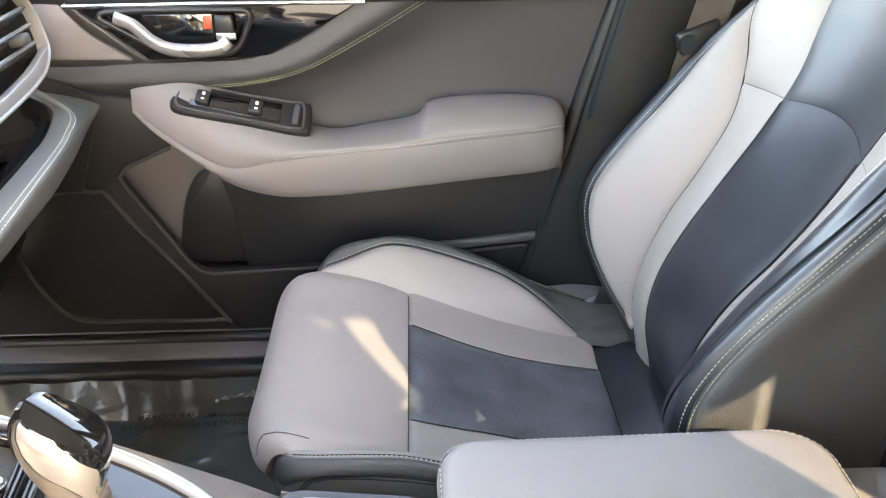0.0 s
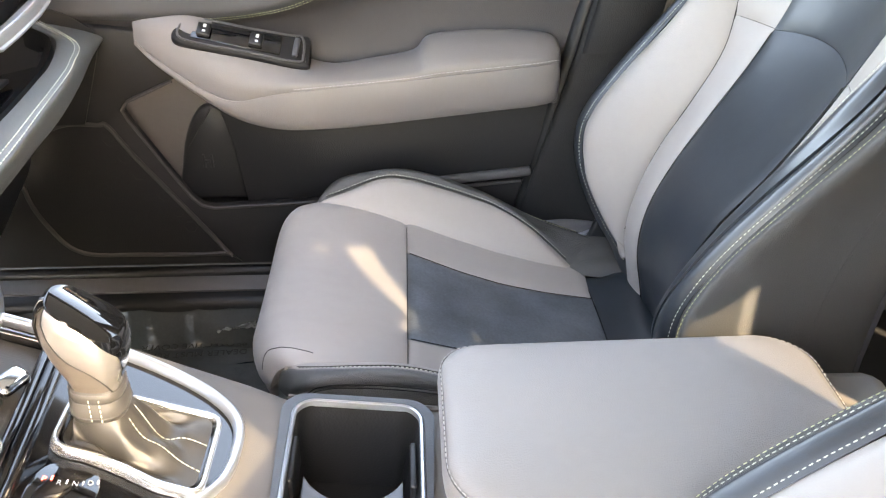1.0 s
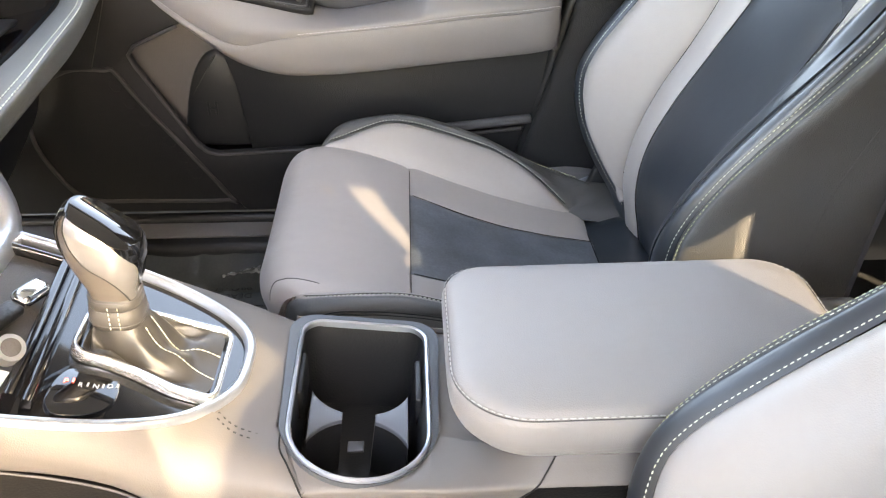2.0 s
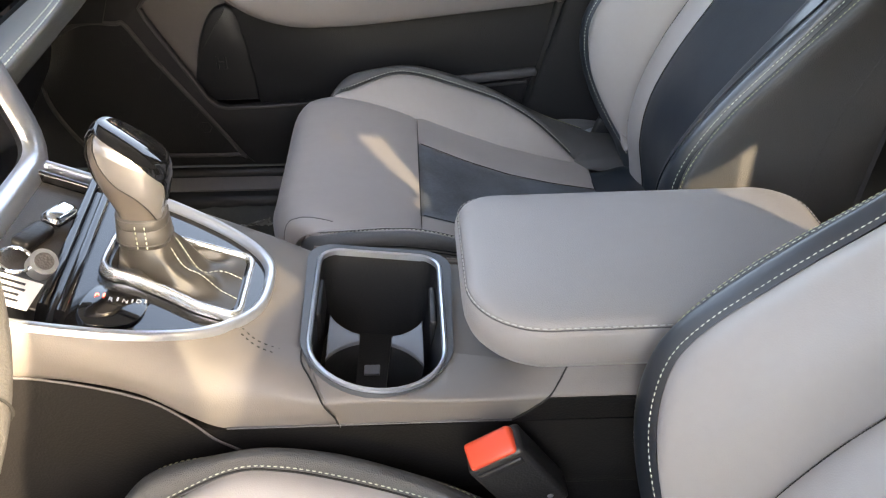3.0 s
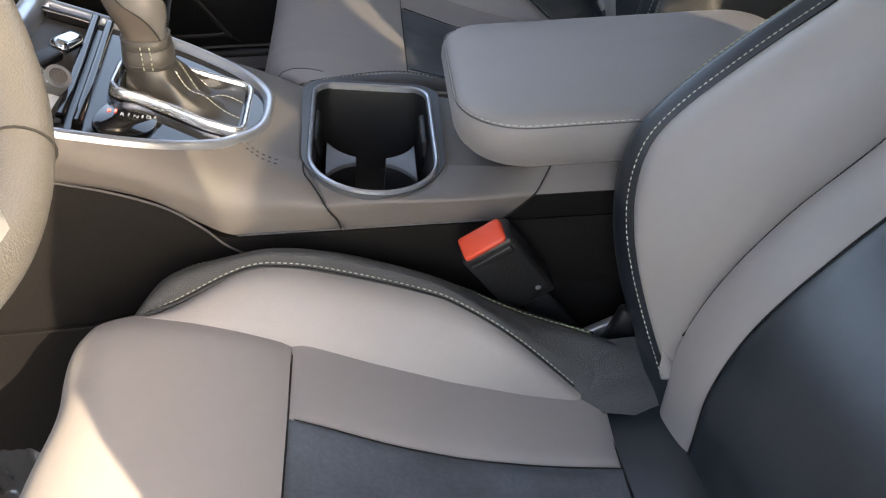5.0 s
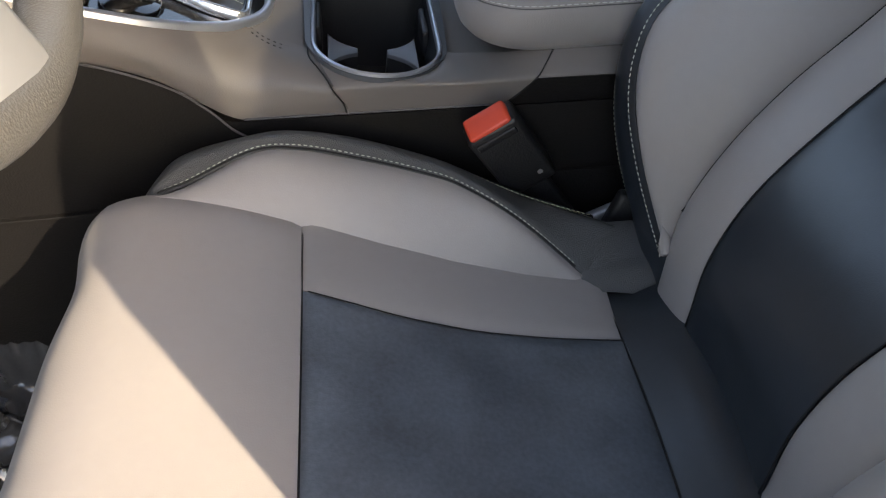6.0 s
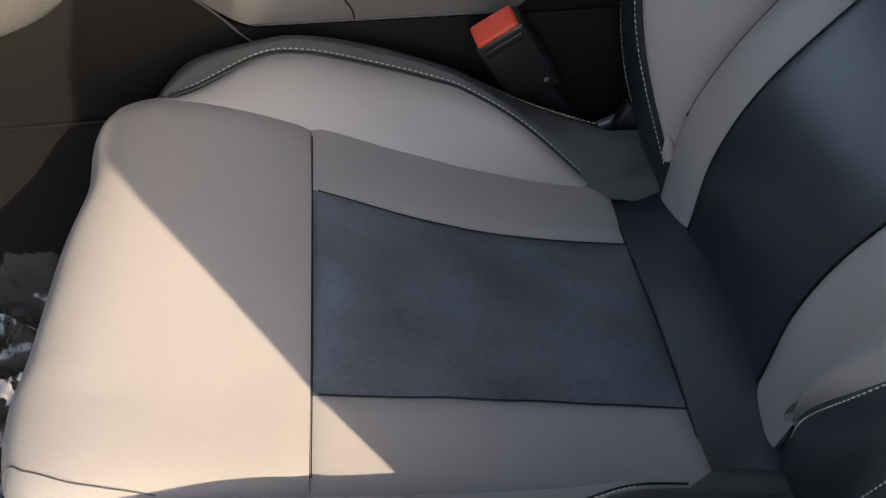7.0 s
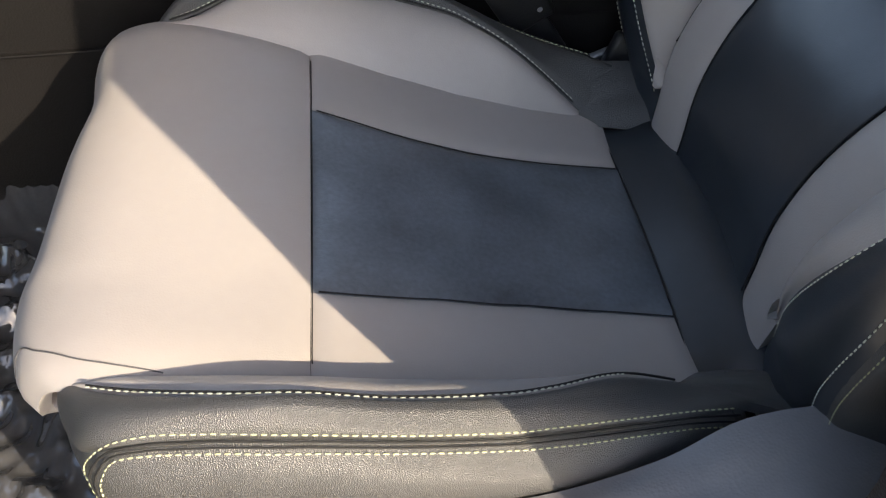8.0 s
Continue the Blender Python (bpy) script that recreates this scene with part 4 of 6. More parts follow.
# vinyl top between the deck and the cups, around the cups and under the armrest
def top_strip(name, x0, x1, y0, y1, mat, hole=None, label=""):
    g = []
    for i in range(49):
        x = x0 + (x1 - x0) * i / 48
        row = []
        for j in range(33):
            v = -1 + j / 16
            far = y1 if x > -0.12 else y1 + 0.010 * min(1.0, (-0.12 - x) / 0.13)
            y = (y0 + far) / 2 + v * (far - y0) / 2
            row.append(Vector((x, y, console_top(x) - 0.008 * max(0.0, v) ** 6)))
        g.append(row)
    return put(name, shell(g, (0, 0, 1), 0.004, hole), mat, console, label)


def inside(x, z, poly):
    c = False
    for i in range(len(poly)):
        (x1, z1), (x2, z2) = poly[i - 1], poly[i]
        if (z1 > z) != (z2 > z) and x < (x2 - x1) * (z - z1) / (z2 - z1) + x1:
            c = not c
    return c


def in_deck(p):
    q = TOP_M.inverted() @ p
    return inside(q.x, q.y, deck)


def cup_outline(grow, n=10):
    """The cup well seen from above: square towards the passenger, round towards the driver."""
    hw, y1, yc = 0.0520 + grow, 0.081 + grow, -0.0445
    pts, r = [], 0.018 + grow * 0.5
    for k in range(n + 1):
        a = math.pi / 2 * k / n
        pts.append((hw - r + r * math.cos(a), y1 - r + r * math.sin(a)))
    for k in range(n + 1):
        a = math.pi / 2 + math.pi / 2 * k / n
        pts.append((-hw + r + r * math.cos(a), y1 - r + r * math.sin(a)))
    for k in range(2 * n + 1):
        a = math.pi + math.pi * k / (2 * n)
        pts.append((hw * math.cos(a), yc + (hw) * math.sin(a) * 1.0))
    return pts


def ring_plate(name, outer, inner, z0, t, m, mat, parent, label=""):
    """A flat plate between two outlines with the same number of points."""
    bm = bmesh.new()
    loops = []
    for pts, z in ((outer, 0), (inner, 0), (inner, -t), (outer, -t)):
        loops.append([bm.verts.new(m @ Vector((x, y, z0 + z))) for x, y in pts])
    n = len(outer)
    for a, b in ((0, 1), (1, 2), (2, 3), (3, 0)):
        for i in range(n):
            bm.faces.new((loops[a][i], loops[a][(i + 1) % n], loops[b][(i + 1) % n], loops[b][i]))
    return put(name, bm, mat, parent, label)


cup_in = cup_outline(0.0)


plate_edge = []
for (xa, ya), (xb, yb) in zip(cup_outline(0.0125), cup_outline(0.0046)):
    w = min(1.0, max(0.0, (ya + 0.075) / 0.06))
    plate_edge.append((xb + (xa - xb) * w, yb + (ya - yb) * w))
ring_plate("cup_surround", plate_edge, cup_outline(0.004), 0.0022, 0.008, CUP_M, SURROUND, console, "dark satin plate round the cup holder")
ringc = [CUP_M @ Vector((x, y, 0.003)) for x, y in cup_outline(0.0018)]
put("cup_trim", sweep(ringc, [(-0.0021, -0.004), (-0.0016, 0.0014), (0, 0.0024), (0.0016, 0.0014), (0.0021, -0.004)], closed=True, up=CUP_M.to_3x3() @ Vector((0, 0, 1))), SATIN, console, "satin silver ring round the cup holder")
# the well
bm = bmesh.new()
levels = [(0.0, 0.0), (-0.0015, -0.012), (-0.004, -0.045), (-0.006, -0.085)]
rings = [[bm.verts.new(CUP_M @ Vector((x, y, z))) for x, y in cup_outline(gw)] for gw, z in levels]
n = len(cup_in)
for a, b in zip(rings, rings[1:]):
    for i in range(n):
        bm.faces.new((a[i], a[(i + 1) % n], b[(i + 1) % n], b[i]))
bm.faces.new(rings[-1][::-1])
well = put("cup_well", bm, BLACK, console, "black cup holder well")
for s in (-1, 1):
    across = [0.0135 + 0.0270 * i / 9 for i in range(10)]
    fins = [(s * x, -0.0500 + math.sqrt(0.044 ** 2 - x * x)) for x in across[::-1]] + [(s * x, 0.0430 - math.sqrt(0.044 ** 2 - x * x)) for x in across]
    fins = fins[::-1]
    if s > 0:
        fins = fins[::-1]
    # sides go black below the grey top, painting in the well's shade
    put("cup_divider", slab(fins, 0.004, CUP_M @ Matrix.Translation((0, 0, -0.026)), 0.001), CUP_GREY, well, "blue-grey cup divider")
    put("divider_foot", slab([(x * 0.995, 0.003 + (y - 0.003) * 0.97) for x, y in fins], 0.053, CUP_M @ Matrix.Translation((0, 0, -0.030)), 0.001), BLACK, well)
    put("cup_grip", rbox((0.006, 0.05, 0.03), CUP_M @ Vector((s * 0.0490, 0.026, -0.022)), 0.002), BLACK, well)
put("cup_tab", rbox((0.014, 0.012, 0.003), CUP_M @ Vector((0.0, 0.008, -0.072)), 0.001), CUP_GREY, well, "small square grey rubber pad")

top_strip("deck_collar", -0.32, -0.113, 0.2945, 0.4410, CONSOLE, in_deck, "grey vinyl top between shifter deck and cup holder")


def in_cup(p):
    q = CUP_M.inverted() @ p
    return p.z > 0.411 and (abs(q.x) < 0.0545 and -0.0445 < q.y < 0.0835 or math.hypot(q.x, q.y + 0.0445) < 0.0525)


top_strip("cup_deck", -0.118, 0.016, 0.299, 0.4410, CONSOLE, in_cup, "grey plastic top round the cup holder")
top_strip("rear_top", 0.014, 0.40, 0.266, 0.4390, CONSOLE, None, "grey plastic top under the armrest")
SHOULDER_X = (-0.116, -0.084, -0.045, -0.01, 0.012, 0.035, 0.06, 0.09, 0.40)
for s in (-1, 1):
    if s > 0:
        rails = [[(x, 0.4395, console_top(x) - 0.001) for x in SHOULDER_X], [(x, 0.4420, console_top(x) - 0.003) for x in SHOULDER_X],
                 [(x, 0.4435, 0.405) for x in SHOULDER_X], [(x, 0.4430, 0.396) for x in SHOULDER_X]]
    else:       # from the joint along the round end of the cups, then climbing to the armrest
        xr = [-0.113, -0.1085] + [-0.055 - 0.0535 * math.cos(math.pi * k / 16) for k in range(1, 16)] + [0.000, 0.012, 0.035, 0.06, 0.09, 0.13, 0.18, 0.25, 0.32, 0.40]
        top = []
        for k, x in enumerate(xr):
            y = 0.3005 - math.sqrt(max(0.0, 0.0535 ** 2 - (x + 0.055) ** 2)) if k < 17 else table((0.0, 0.012, 0.035, 0.06, 0.09), (0.300, 0.299, 0.288, 0.268, 0.261), x)
            top.append((x, y, 0.4275 - 0.12 * (x + 0.055) - 0.001 if k < 17 else table((0.0, 0.012, 0.035, 0.06, 0.09), (0.4195, 0.4185, 0.4235, 0.434, 0.444), x)))
        rails = [top]
        for f, ye, ze in ((0.5, 0.2445, 0.4262), (0.82, 0.2432, 0.4250), (1.0, 0.2425, 0.4225), (1.0, 0.2432, 0.4150), (1.0, 0.2445, 0.406), (1.0, 0.2460, 0.3975)):
            row = []
            for k, (x, y, z) in enumerate(top):
                start = table((0.3975, 0.411, 0.4215, 0.4305), (-0.0845, -0.0865, -0.094, -0.105), ze) if f == 1.0 else -0.113 + 0.016 * f
                xx = max(x, start + 0.0004 * k)
                row.append((xx, y + (ye - y) * f, z + (ze - z) * f))
            rails.append(row)
    g = loft_points(rails, 110, 36)
    put("console_shoulder", shell(g, (0, s, 0.3), 0.003), CONSOLE, console, "grey plastic console shoulder")
# joint lines beside the cups
for pts in ([(-0.113, 0.300, 0.4350), (-0.112, 0.277, 0.4350), (-0.105, 0.262, 0.4325), (-0.098, 0.2480, 0.4285), (-0.0930, 0.2405, 0.4215), (-0.0865, 0.2410, 0.4105), (-0.0845, 0.2450, 0.399)],
            [(0.0907, 0.2590, 0.4445), (0.081, 0.2475, 0.4335), (0.0735, 0.2415, 0.4240), (0.063, 0.2422, 0.4125), (0.055, 0.2438, 0.404), (0.047, 0.2456, 0.3975)]):
    put("joint_line", sweep(spline(pts, 24), circle(0.0007, 6)), SEAM, console, "dark joint between panels")
# the dark lower panel climbs to the edge behind the second joint
edge_x = ((0.0735, 0.4222), (0.067, 0.4165), (0.061, 0.4105), (0.054, 0.404), (0.047, 0.3975))
rails = [[(x0 + (0.40 - x0) * f, table((0.3975, 0.406, 0.415, 0.4225), (0.2460, 0.2445, 0.2432, 0.2425), z) - 0.0012, z) for f in (0, 0.2, 0.5, 1)] for x0, z in edge_x]
put("lower_panel", shell(loft_points(rails, 20, 12), (0, -1, 0), 0.003), LOWER, console, "dark plastic lower side panel")
# grey line standing in for the reflection along the joint
put("joint_glint", sweep([Vector((x, 0.2455, 0.3978)) for x in (-0.168, -0.08, 0.0, 0.047)], circle(0.0009, 6)), GREY, console, "thin grey line painting the glint along the panel joint")
SEW = ((-0.157, 0.297), (-0.146, 0.2885), (-0.132, 0.2865), (-0.116, 0.2885))
for k in (0, 1):
    off = k * 0.009
    line = spline([(x, y - off * 0.7, console_top(x) + 0.0006) for x, y in SEW], 20)
    put("stitching", stitches(line, 0.0028, 0.0022, 0.0006), DARK_THREAD, console, "double row of dark stitches")

# armrest lid on its box
box = plate("armrest_box", (0.085, 0.268, 0.40), (0.40, 0.4400, 0.449), CONSOLE, 0.018, console)
lid = put("armrest_lid", bmesh.new(), LID, console, "grey vinyl padded armrest lid with a stitched edge")


def lid_outline(grow=0.0):
    x0, x1, y0, y1 = 0.012 - grow, 0.322 + grow, 0.2475 - grow, 0.440 + grow
    pts = []
    for cx, cy, r, a0 in ((x0, y0, 0.060, 180), (x1, y0, 0.05, 270), (x1, y1, 0.042, 0), (x0, y1, 0.030, 90)):
        px = cx + r if cx == x0 else cx - r
        py = cy + r if cy == y0 else cy - r
        for k in range(13):
            a = radians(a0 + 90 * k / 12)
            pts.append((px + r * math.cos(a), py + r * math.sin(a)))
    return pts


def lid_level(inset, z, n=None):
    c = Vector((0.165, 0.342))
    out = []
    for x, y in lid_outline():
        d = Vector((x, y)) - c
        k = max(0.0, 1 - inset / d.length)
        out.append(Vector((c.x + d.x * k, c.y + d.y * k, z + 0.012 * (x - 0.165))))
    return out


def skin(rings, mat_ob, cap_top=True, cap_bot=True):
    bm = bmesh.new()
    vs = [[bm.verts.new(p) for p in r] for r in rings]
    m = len(vs[0])
    for a, b in zip(vs, vs[1:]):
        for i in range(m):
            bm.faces.new((a[i], a[(i + 1) % m], b[(i + 1) % m], b[i]))
    if cap_bot:
        bm.faces.new(vs[0][::-1])
    if cap_top:
        bm.faces.new(vs[-1])
    bmesh.ops.recalc_face_normals(bm, faces=bm.faces)
    bm.to_mesh(mat_ob.data)
    bm.free()
    mat_ob.data.polygons.foreach_set("use_smooth", [True] * len(mat_ob.data.polygons))


levels = [(0.034, 0.437), (0.020, 0.4385), (0.010, 0.4425), (0.0045, 0.449), (0.0015, 0.457), (0.0, 0.467), (0.0008, 0.475), (0.0022, 0.4785), (0.0036, 0.4795), (0.0034, 0.4808), (0.0052, 0.4838), (0.010, 0.4868), (0.014, 0.488), (0.024, 0.4895), (0.040, 0.4905), (0.075, 0.4925), (0.12, 0.4935)]
skin([lid_level(i, z) for i, z in levels], lid)
edge = [p for p in lid_level(0.0028, 0.4828)]
put("lid_seam", sweep([p + Vector((0, 0, -0.0022)) for p in arclen(edge, 200, True)], circle(0.0005, 6), closed=True), GREY, lid, "dark seam below the stitching")
put("stitching", stitches(arclen(edge + [edge[0]], 500), 0.0042, 0.0014, 0.0005), PALE_GREY, lid, "row of pale grey stitches")

# ---- gear shifter ----
shifter = thing("gear_shifter", "silver and gloss black gear lever with a stitched leather boot", "gear lever", at=(0, 0, 0))
DECK = lambda x, y, z=0.0: TOP_M @ Vector((x, y, z))
fr = [(-0.119, -0.026), (-0.1195, 0.015), (-0.105, 0.029), (-0.085, 0.0325), (-0.015, 0.0355), (-0.0115, 0.0295), (-0.012, -0.0366), (-0.015, -0.0434), (-0.043, -0.043), (-0.0695, -0.0354), (-0.091, -0.0315), (-0.1125, -0.0315)]
frame_line = [DECK(x, y, 0.004) for x, y in fr]
fl = arclen(frame_line, 70, True)
fl = [(fl[i - 1] + fl[i] * 2 + fl[(i + 1) % 70]) / 4 for i in range(70)]
put("boot_frame", sweep(fl, [(-0.0024, -0.006), (-0.0021, 0.002), (-0.0007, 0.0034), (0.0007, 0.0034), (0.0021, 0.002), (0.0024, -0.006)], closed=True, up=TOP_M.to_3x3() @ Vector((0, 0, 1))), BRIGHT, shifter, "chrome frame round the boot")
# boot: from the frame up to the collar
neck_c = Vector((-0.232, 0.347, 0.509))
NECK_UP = Vector((0.06, -0.02, 1)).normalized()
nx = Vector((0, 1, 0)).cross(NECK_UP).normalized()
ny = NECK_UP.cross(nx)
g = []
n = 70
ang = []
cen = sum(fl, Vector()) / n
for i in range(n):
    d = fl[i] - cen
    ang.append(math.atan2(d.y, d.x))
for k in range(15):
    f = k / 14
    row = []
    for i in range(n):
        a = ang[i]
        top = neck_c + nx * 0.019 * math.cos(a) + ny * 0.017 * math.sin(a)
        base = fl[i].lerp(cen, 0.09)
        w = f ** 0.75
        p = base.lerp(top, w)
        p.z += -0.014 * math.sin(math.pi * f) + 0.0045 * math.sin(3 * a + 7 * f) * math.sin(math.pi * f) + 0.003 * math.sin(7 * a - 5 * f) * math.sin(math.pi * f)
        row.append(p)
    g.append(row)
boot = put("boot", grid_bm(g, close_v=True), material("boot_leather", (0.052, 0.049, 0.046), 0.34, grain=0.18, grain_scale=1500, spread=0.15), shifter, "soft dark leather boot")
for off in (2, 8, 34, 40):
    put("stitching", stitches([g[k][(off + 4) % n] + Vector((0, 0, 0.0006)) for k in range(14)], 0.0030, 0.0010, 0.00038), STITCH, boot, "row of pale stitches")
def ring_at(c, up, rx, ry, n=28, sq=2.6):
    x = Vector((0, 1, 0)).cross(up).normalized()
    y = up.cross(x)
    pts = []
    for i in range(n):
        a = 2 * math.pi * i / n
        ca, sa = math.cos(a), math.sin(a)
        pts.append(c + x * rx * math.copysign(abs(ca) ** (2 / sq), ca) + y * ry * math.copysign(abs(sa) ** (2 / sq), sa))
    return pts


collar = put("collar", bmesh.new(), material("collar_leather", (0.075, 0.071, 0.068), 0.40, grain=0.18, grain_scale=1500, spread=0.12), shifter, "stitched leather collar")
skin([ring_at(neck_c + NECK_UP * h, NECK_UP, r, r * 0.92) for h, r in ((-0.004, 0.0195), (0.0, 0.0205), (0.010, 0.0200), (0.0115, 0.0185), (0.013, 0.0185), (0.0145, 0.0195), (0.021, 0.0185), (0.022, 0.016))], collar)
put("stitching", stitches([neck_c + NECK_UP * h + nx * 0.0 - ny * 0.0195 + nx * 0.006 for h in (-0.002, 0.02)], 0.003, 0.0012, 0.0005), STITCH, collar)
put("stitching", stitches([neck_c + NECK_UP * h - ny * 0.0195 - nx * 0.001 for h in (-0.002, 0.02)], 0.003, 0.0012, 0.0005), STITCH, collar)
for h, r in ((0.0005, 0.0209), (0.0122, 0.0190), (0.0205, 0.0190)):
    put("piping", sweep(ring_at(neck_c + NECK_UP * h, NECK_UP, r, r * 0.92), circle(0.0004, 6), closed=True, up=NECK_UP), GREY, collar, "grey piping")
# knob: narrow grip that swells to a slanted head
KU = Vector((0.10, -0.02, 1)).normalized()
k0 = neck_c + NECK_UP * 0.020
sec = [(0.0, 0.0, 0.0175, 0.017), (0.008, -0.0005, 0.0190, 0.018), (0.019, -0.0015, 0.0225, 0.021), (0.030, -0.0030, 0.0255, 0.0235), (0.040, -0.0040, 0.0275, 0.0245),
       (0.049, -0.0045, 0.0278, 0.0245), (0.057, -0.0040, 0.0262, 0.0235), (0.0625, -0.0030, 0.0238, 0.021), (0.066, -0.0020, 0.0210, 0.018)]
NK = 96


def knob_at(i, v, grow):
    h = 0.066 * v
    sx, rx, ry = (table([q[0] for q in sec], [q[c] for q in sec], h) for c in (1, 2, 3))
    a = 2 * math.pi * i / NK
    ca, sa = math.cos(a), math.sin(a)
    ax = Vector((0, 1, 0)).cross(KU).normalized()
    p = k0 + KU * 0.061 * v + Vector((sx, 0, 0)) + ax * (rx + grow - 0.0016) * math.copysign(abs(ca) ** 0.69, ca) + KU.cross(ax) * (ry + grow - 0.0016) * math.copysign(abs(sa) ** 0.69, sa)
    return p + Vector((0, 0, -0.60 * (p.x - k0.x - 0.004) * v ** 2))


def knob_bounds(i):
    """Heights at which the leather grip, the silver facet and the black shell meet, round the lever."""
    a = 2 * math.pi * i / NK
    u, w = math.cos(a), min(1.0, max(0.0, (math.sin(a) + 0.55) / 0.5))
    w = w * w * (3 - 2 * w)
    v2 = (0.985 - 0.11 * max(0.0, u + 0.5) ** 3.2) * (1 - w) + 0.12 * w
    return min(v2, max(0.02, 0.95 - (u + 0.75) * 0.62)), v2


for lo, hi, grow, mat, nm_, lab in ((0, 1, 0.0, material("grip_leather", (0.12, 0.104, 0.092), 0.33, grain=0.15, grain_scale=1200, spread=0.08), "knob", "taupe leather grip"),
                                    (1, 2, 0.0012, KNOB_SILVER, "knob_facet", "satin silver facet of the lever"), (2, 3, 0.0020, PIANO, "knob_shell", "gloss black shell on the head of the lever")):
    rows = []
    for k in range(33):
        row = []
        for i in range(NK):
            bd = (0.0,) + knob_bounds(i) + (1.0,)
            v0, v1 = (0.0, 1.0) if lo == 0 else (bd[lo], bd[hi])
            row.append(knob_at(i, v0 + (v1 - v0) * k / 32, grow))
        rows.append(row)
    bm = grid_bm(rows, close_v=True)
    if hi == 3:
        bm.verts.ensure_lookup_table()
        bm.faces.new([bm.verts[32 * NK + i] for i in range(NK)])
    put(nm_, bm, mat, shifter, lab)
line = [knob_at(i, knob_bounds(i)[0], 0.0012) for i in range(NK * 52 // 100, NK * 90 // 100)]
put("grip_seam", sweep(line, circle(0.0005, 6)), SEAM, shifter, "dark seam between grip and facet")
# gate with marks on the driver's side of the boot
gate = [(-0.1083, -0.0395), (-0.092, -0.0375), (-0.0815, -0.0434), (-0.0775, -0.0595), (-0.0827, -0.075), (-0.0958, -0.085), (-0.1123, -0.089), (-0.1215, -0.077), (-0.119, -0.052)]
put("gate_plate", slab([(p.x, p.y) for p in spline([(x, y, 0) for x, y in gate], 40, True)], 0.004, TOP_M @ Matrix.Translation((0, 0, 0.0)), 0.0006), PIANO, shifter, "gloss black selector plate")


def word(txt, size, m, mat, parent, name="lettering", thick=0.0002):
    cu = bpy.data.curves.new(name, "FONT")
    cu.body, cu.size, cu.extrude = txt, size, thick
    cu.align_x, cu.align_y = "CENTER", "CENTER"
    tmp = bpy.data.objects.new(name, cu)
    scene.collection.objects.link(tmp)
    me = bpy.data.meshes.new_from_object(tmp.evaluated_get(bpy.context.evaluated_depsgraph_get()))
    bpy.data.objects.remove(tmp)
    me.materials.clear()
    me.materials.append(mat)
    me.transform(m)
    ob = new(name, me)
    ob.parent = parent
    return ob


for k, (txt, mat) in enumerate((("P", GLOW), ("R", WHITE), ("N", WHITE), ("D", WHITE))):
    px, py = ((-0.1135, -0.0575), (-0.1035, -0.0580), (-0.0935, -0.0560), (-0.0845, -0.0525))[k]
    word(txt, 0.0058, TOP_M @ Matrix.Translation((px, py, 0.0004)), mat, shifter)
    put("selector_mark", rbox((0.0012, 0.0035, 0.0006), DECK(px + 0.0046, py + 0.002, 0.0006), 0, TOP_M.to_3x3().to_4x4()), mat, shifter, smooth=False)

# key with a ring and a paper tag in the tray ahead of the deck
tray = put("tray", rbox((0.13, 0.17, 0.006), DECK(-0.215, 0.008, -0.018), 0.002, Matrix.Rotation(SLOPE, 4, "Y")), BLACK, console, "black rubber tray ahead of the lever")
key = thing("car_key", "car key with a split ring and white paper tag", "key")
KM = Matrix.Translation(DECK(-0.170, -0.062, 0.006)) @ Matrix.Rotation(SLOPE, 4, "Y") @ Matrix.Rotation(radians(28), 4, "Z")
put("fob", rbox((0.016, 0.034, 0.010), DECK(-0.172, -0.018, 0.006), 0.0045, Matrix.Rotation(SLOPE, 4, "Y") @ Matrix.Rotation(radians(-18), 4, "Z"), seg=4), BLACK, key)
put("fob_cap", rbox((0.017, 0.030, 0.013), DECK(-0.163, 0.012, 0.009), 0.0062, Matrix.Rotation(SLOPE, 4, "Y") @ Matrix.Rotation(radians(-18), 4, "Z"), seg=5), CHROME, key, "bright chrome end")
put("split_ring", sweep([KM @ Vector((0.011 * math.cos(a), 0.011 * math.sin(a), 0.010 + 0.002 * math.sin(a))) for a in [2 * math.pi * i / 28 for i in range(28)]], circle(0.0013, 6), closed=True), CHROME, key)
put("lock_barrel", sweep([DECK(-0.156, -0.054, 0.008), DECK(-0.152, -0.059, 0.019)], circle(0.0098, 24)), SATIN, key, "round metal key barrel")
put("barrel_face", sweep([DECK(-0.1521, -0.0589, 0.0189), DECK(-0.1519, -0.0592, 0.0196)], circle(0.0066, 20)), GREY, key, "dull face of the barrel")
put("paper_tag", rbox((0.046, 0.030, 0.0008), KM @ Vector((-0.012, -0.022, 0.004)), 0, KM.to_3x3().to_4x4() @ Matrix.Rotation(radians(-30), 4, "Z")), WHITE, key, "white paper tag", smooth=False)
for k in range(4):
    put("print_line", rbox((0.030 - 0.004 * (k % 2), 0.0022, 0.0004), KM @ Vector((-0.012, -0.022, 0.0048)) + (KM.to_3x3() @ Matrix.Rotation(radians(-30), 3, "Z")) @ Vector((0, -0.009 + 0.006 * k, 0)), 0, KM.to_3x3().to_4x4() @ Matrix.Rotation(radians(-30), 4, "Z")), BLACK, key, smooth=False)
put("tray_liner", slab([(-0.30, -0.086), (-0.30, 0.066), (-0.150, 0.066), (-0.142, -0.086)], 0.003, TOP_M @ Matrix.Translation((0, 0, -0.002)), 0.001), TRAY, console, "dark grey rubber liner of the tray")
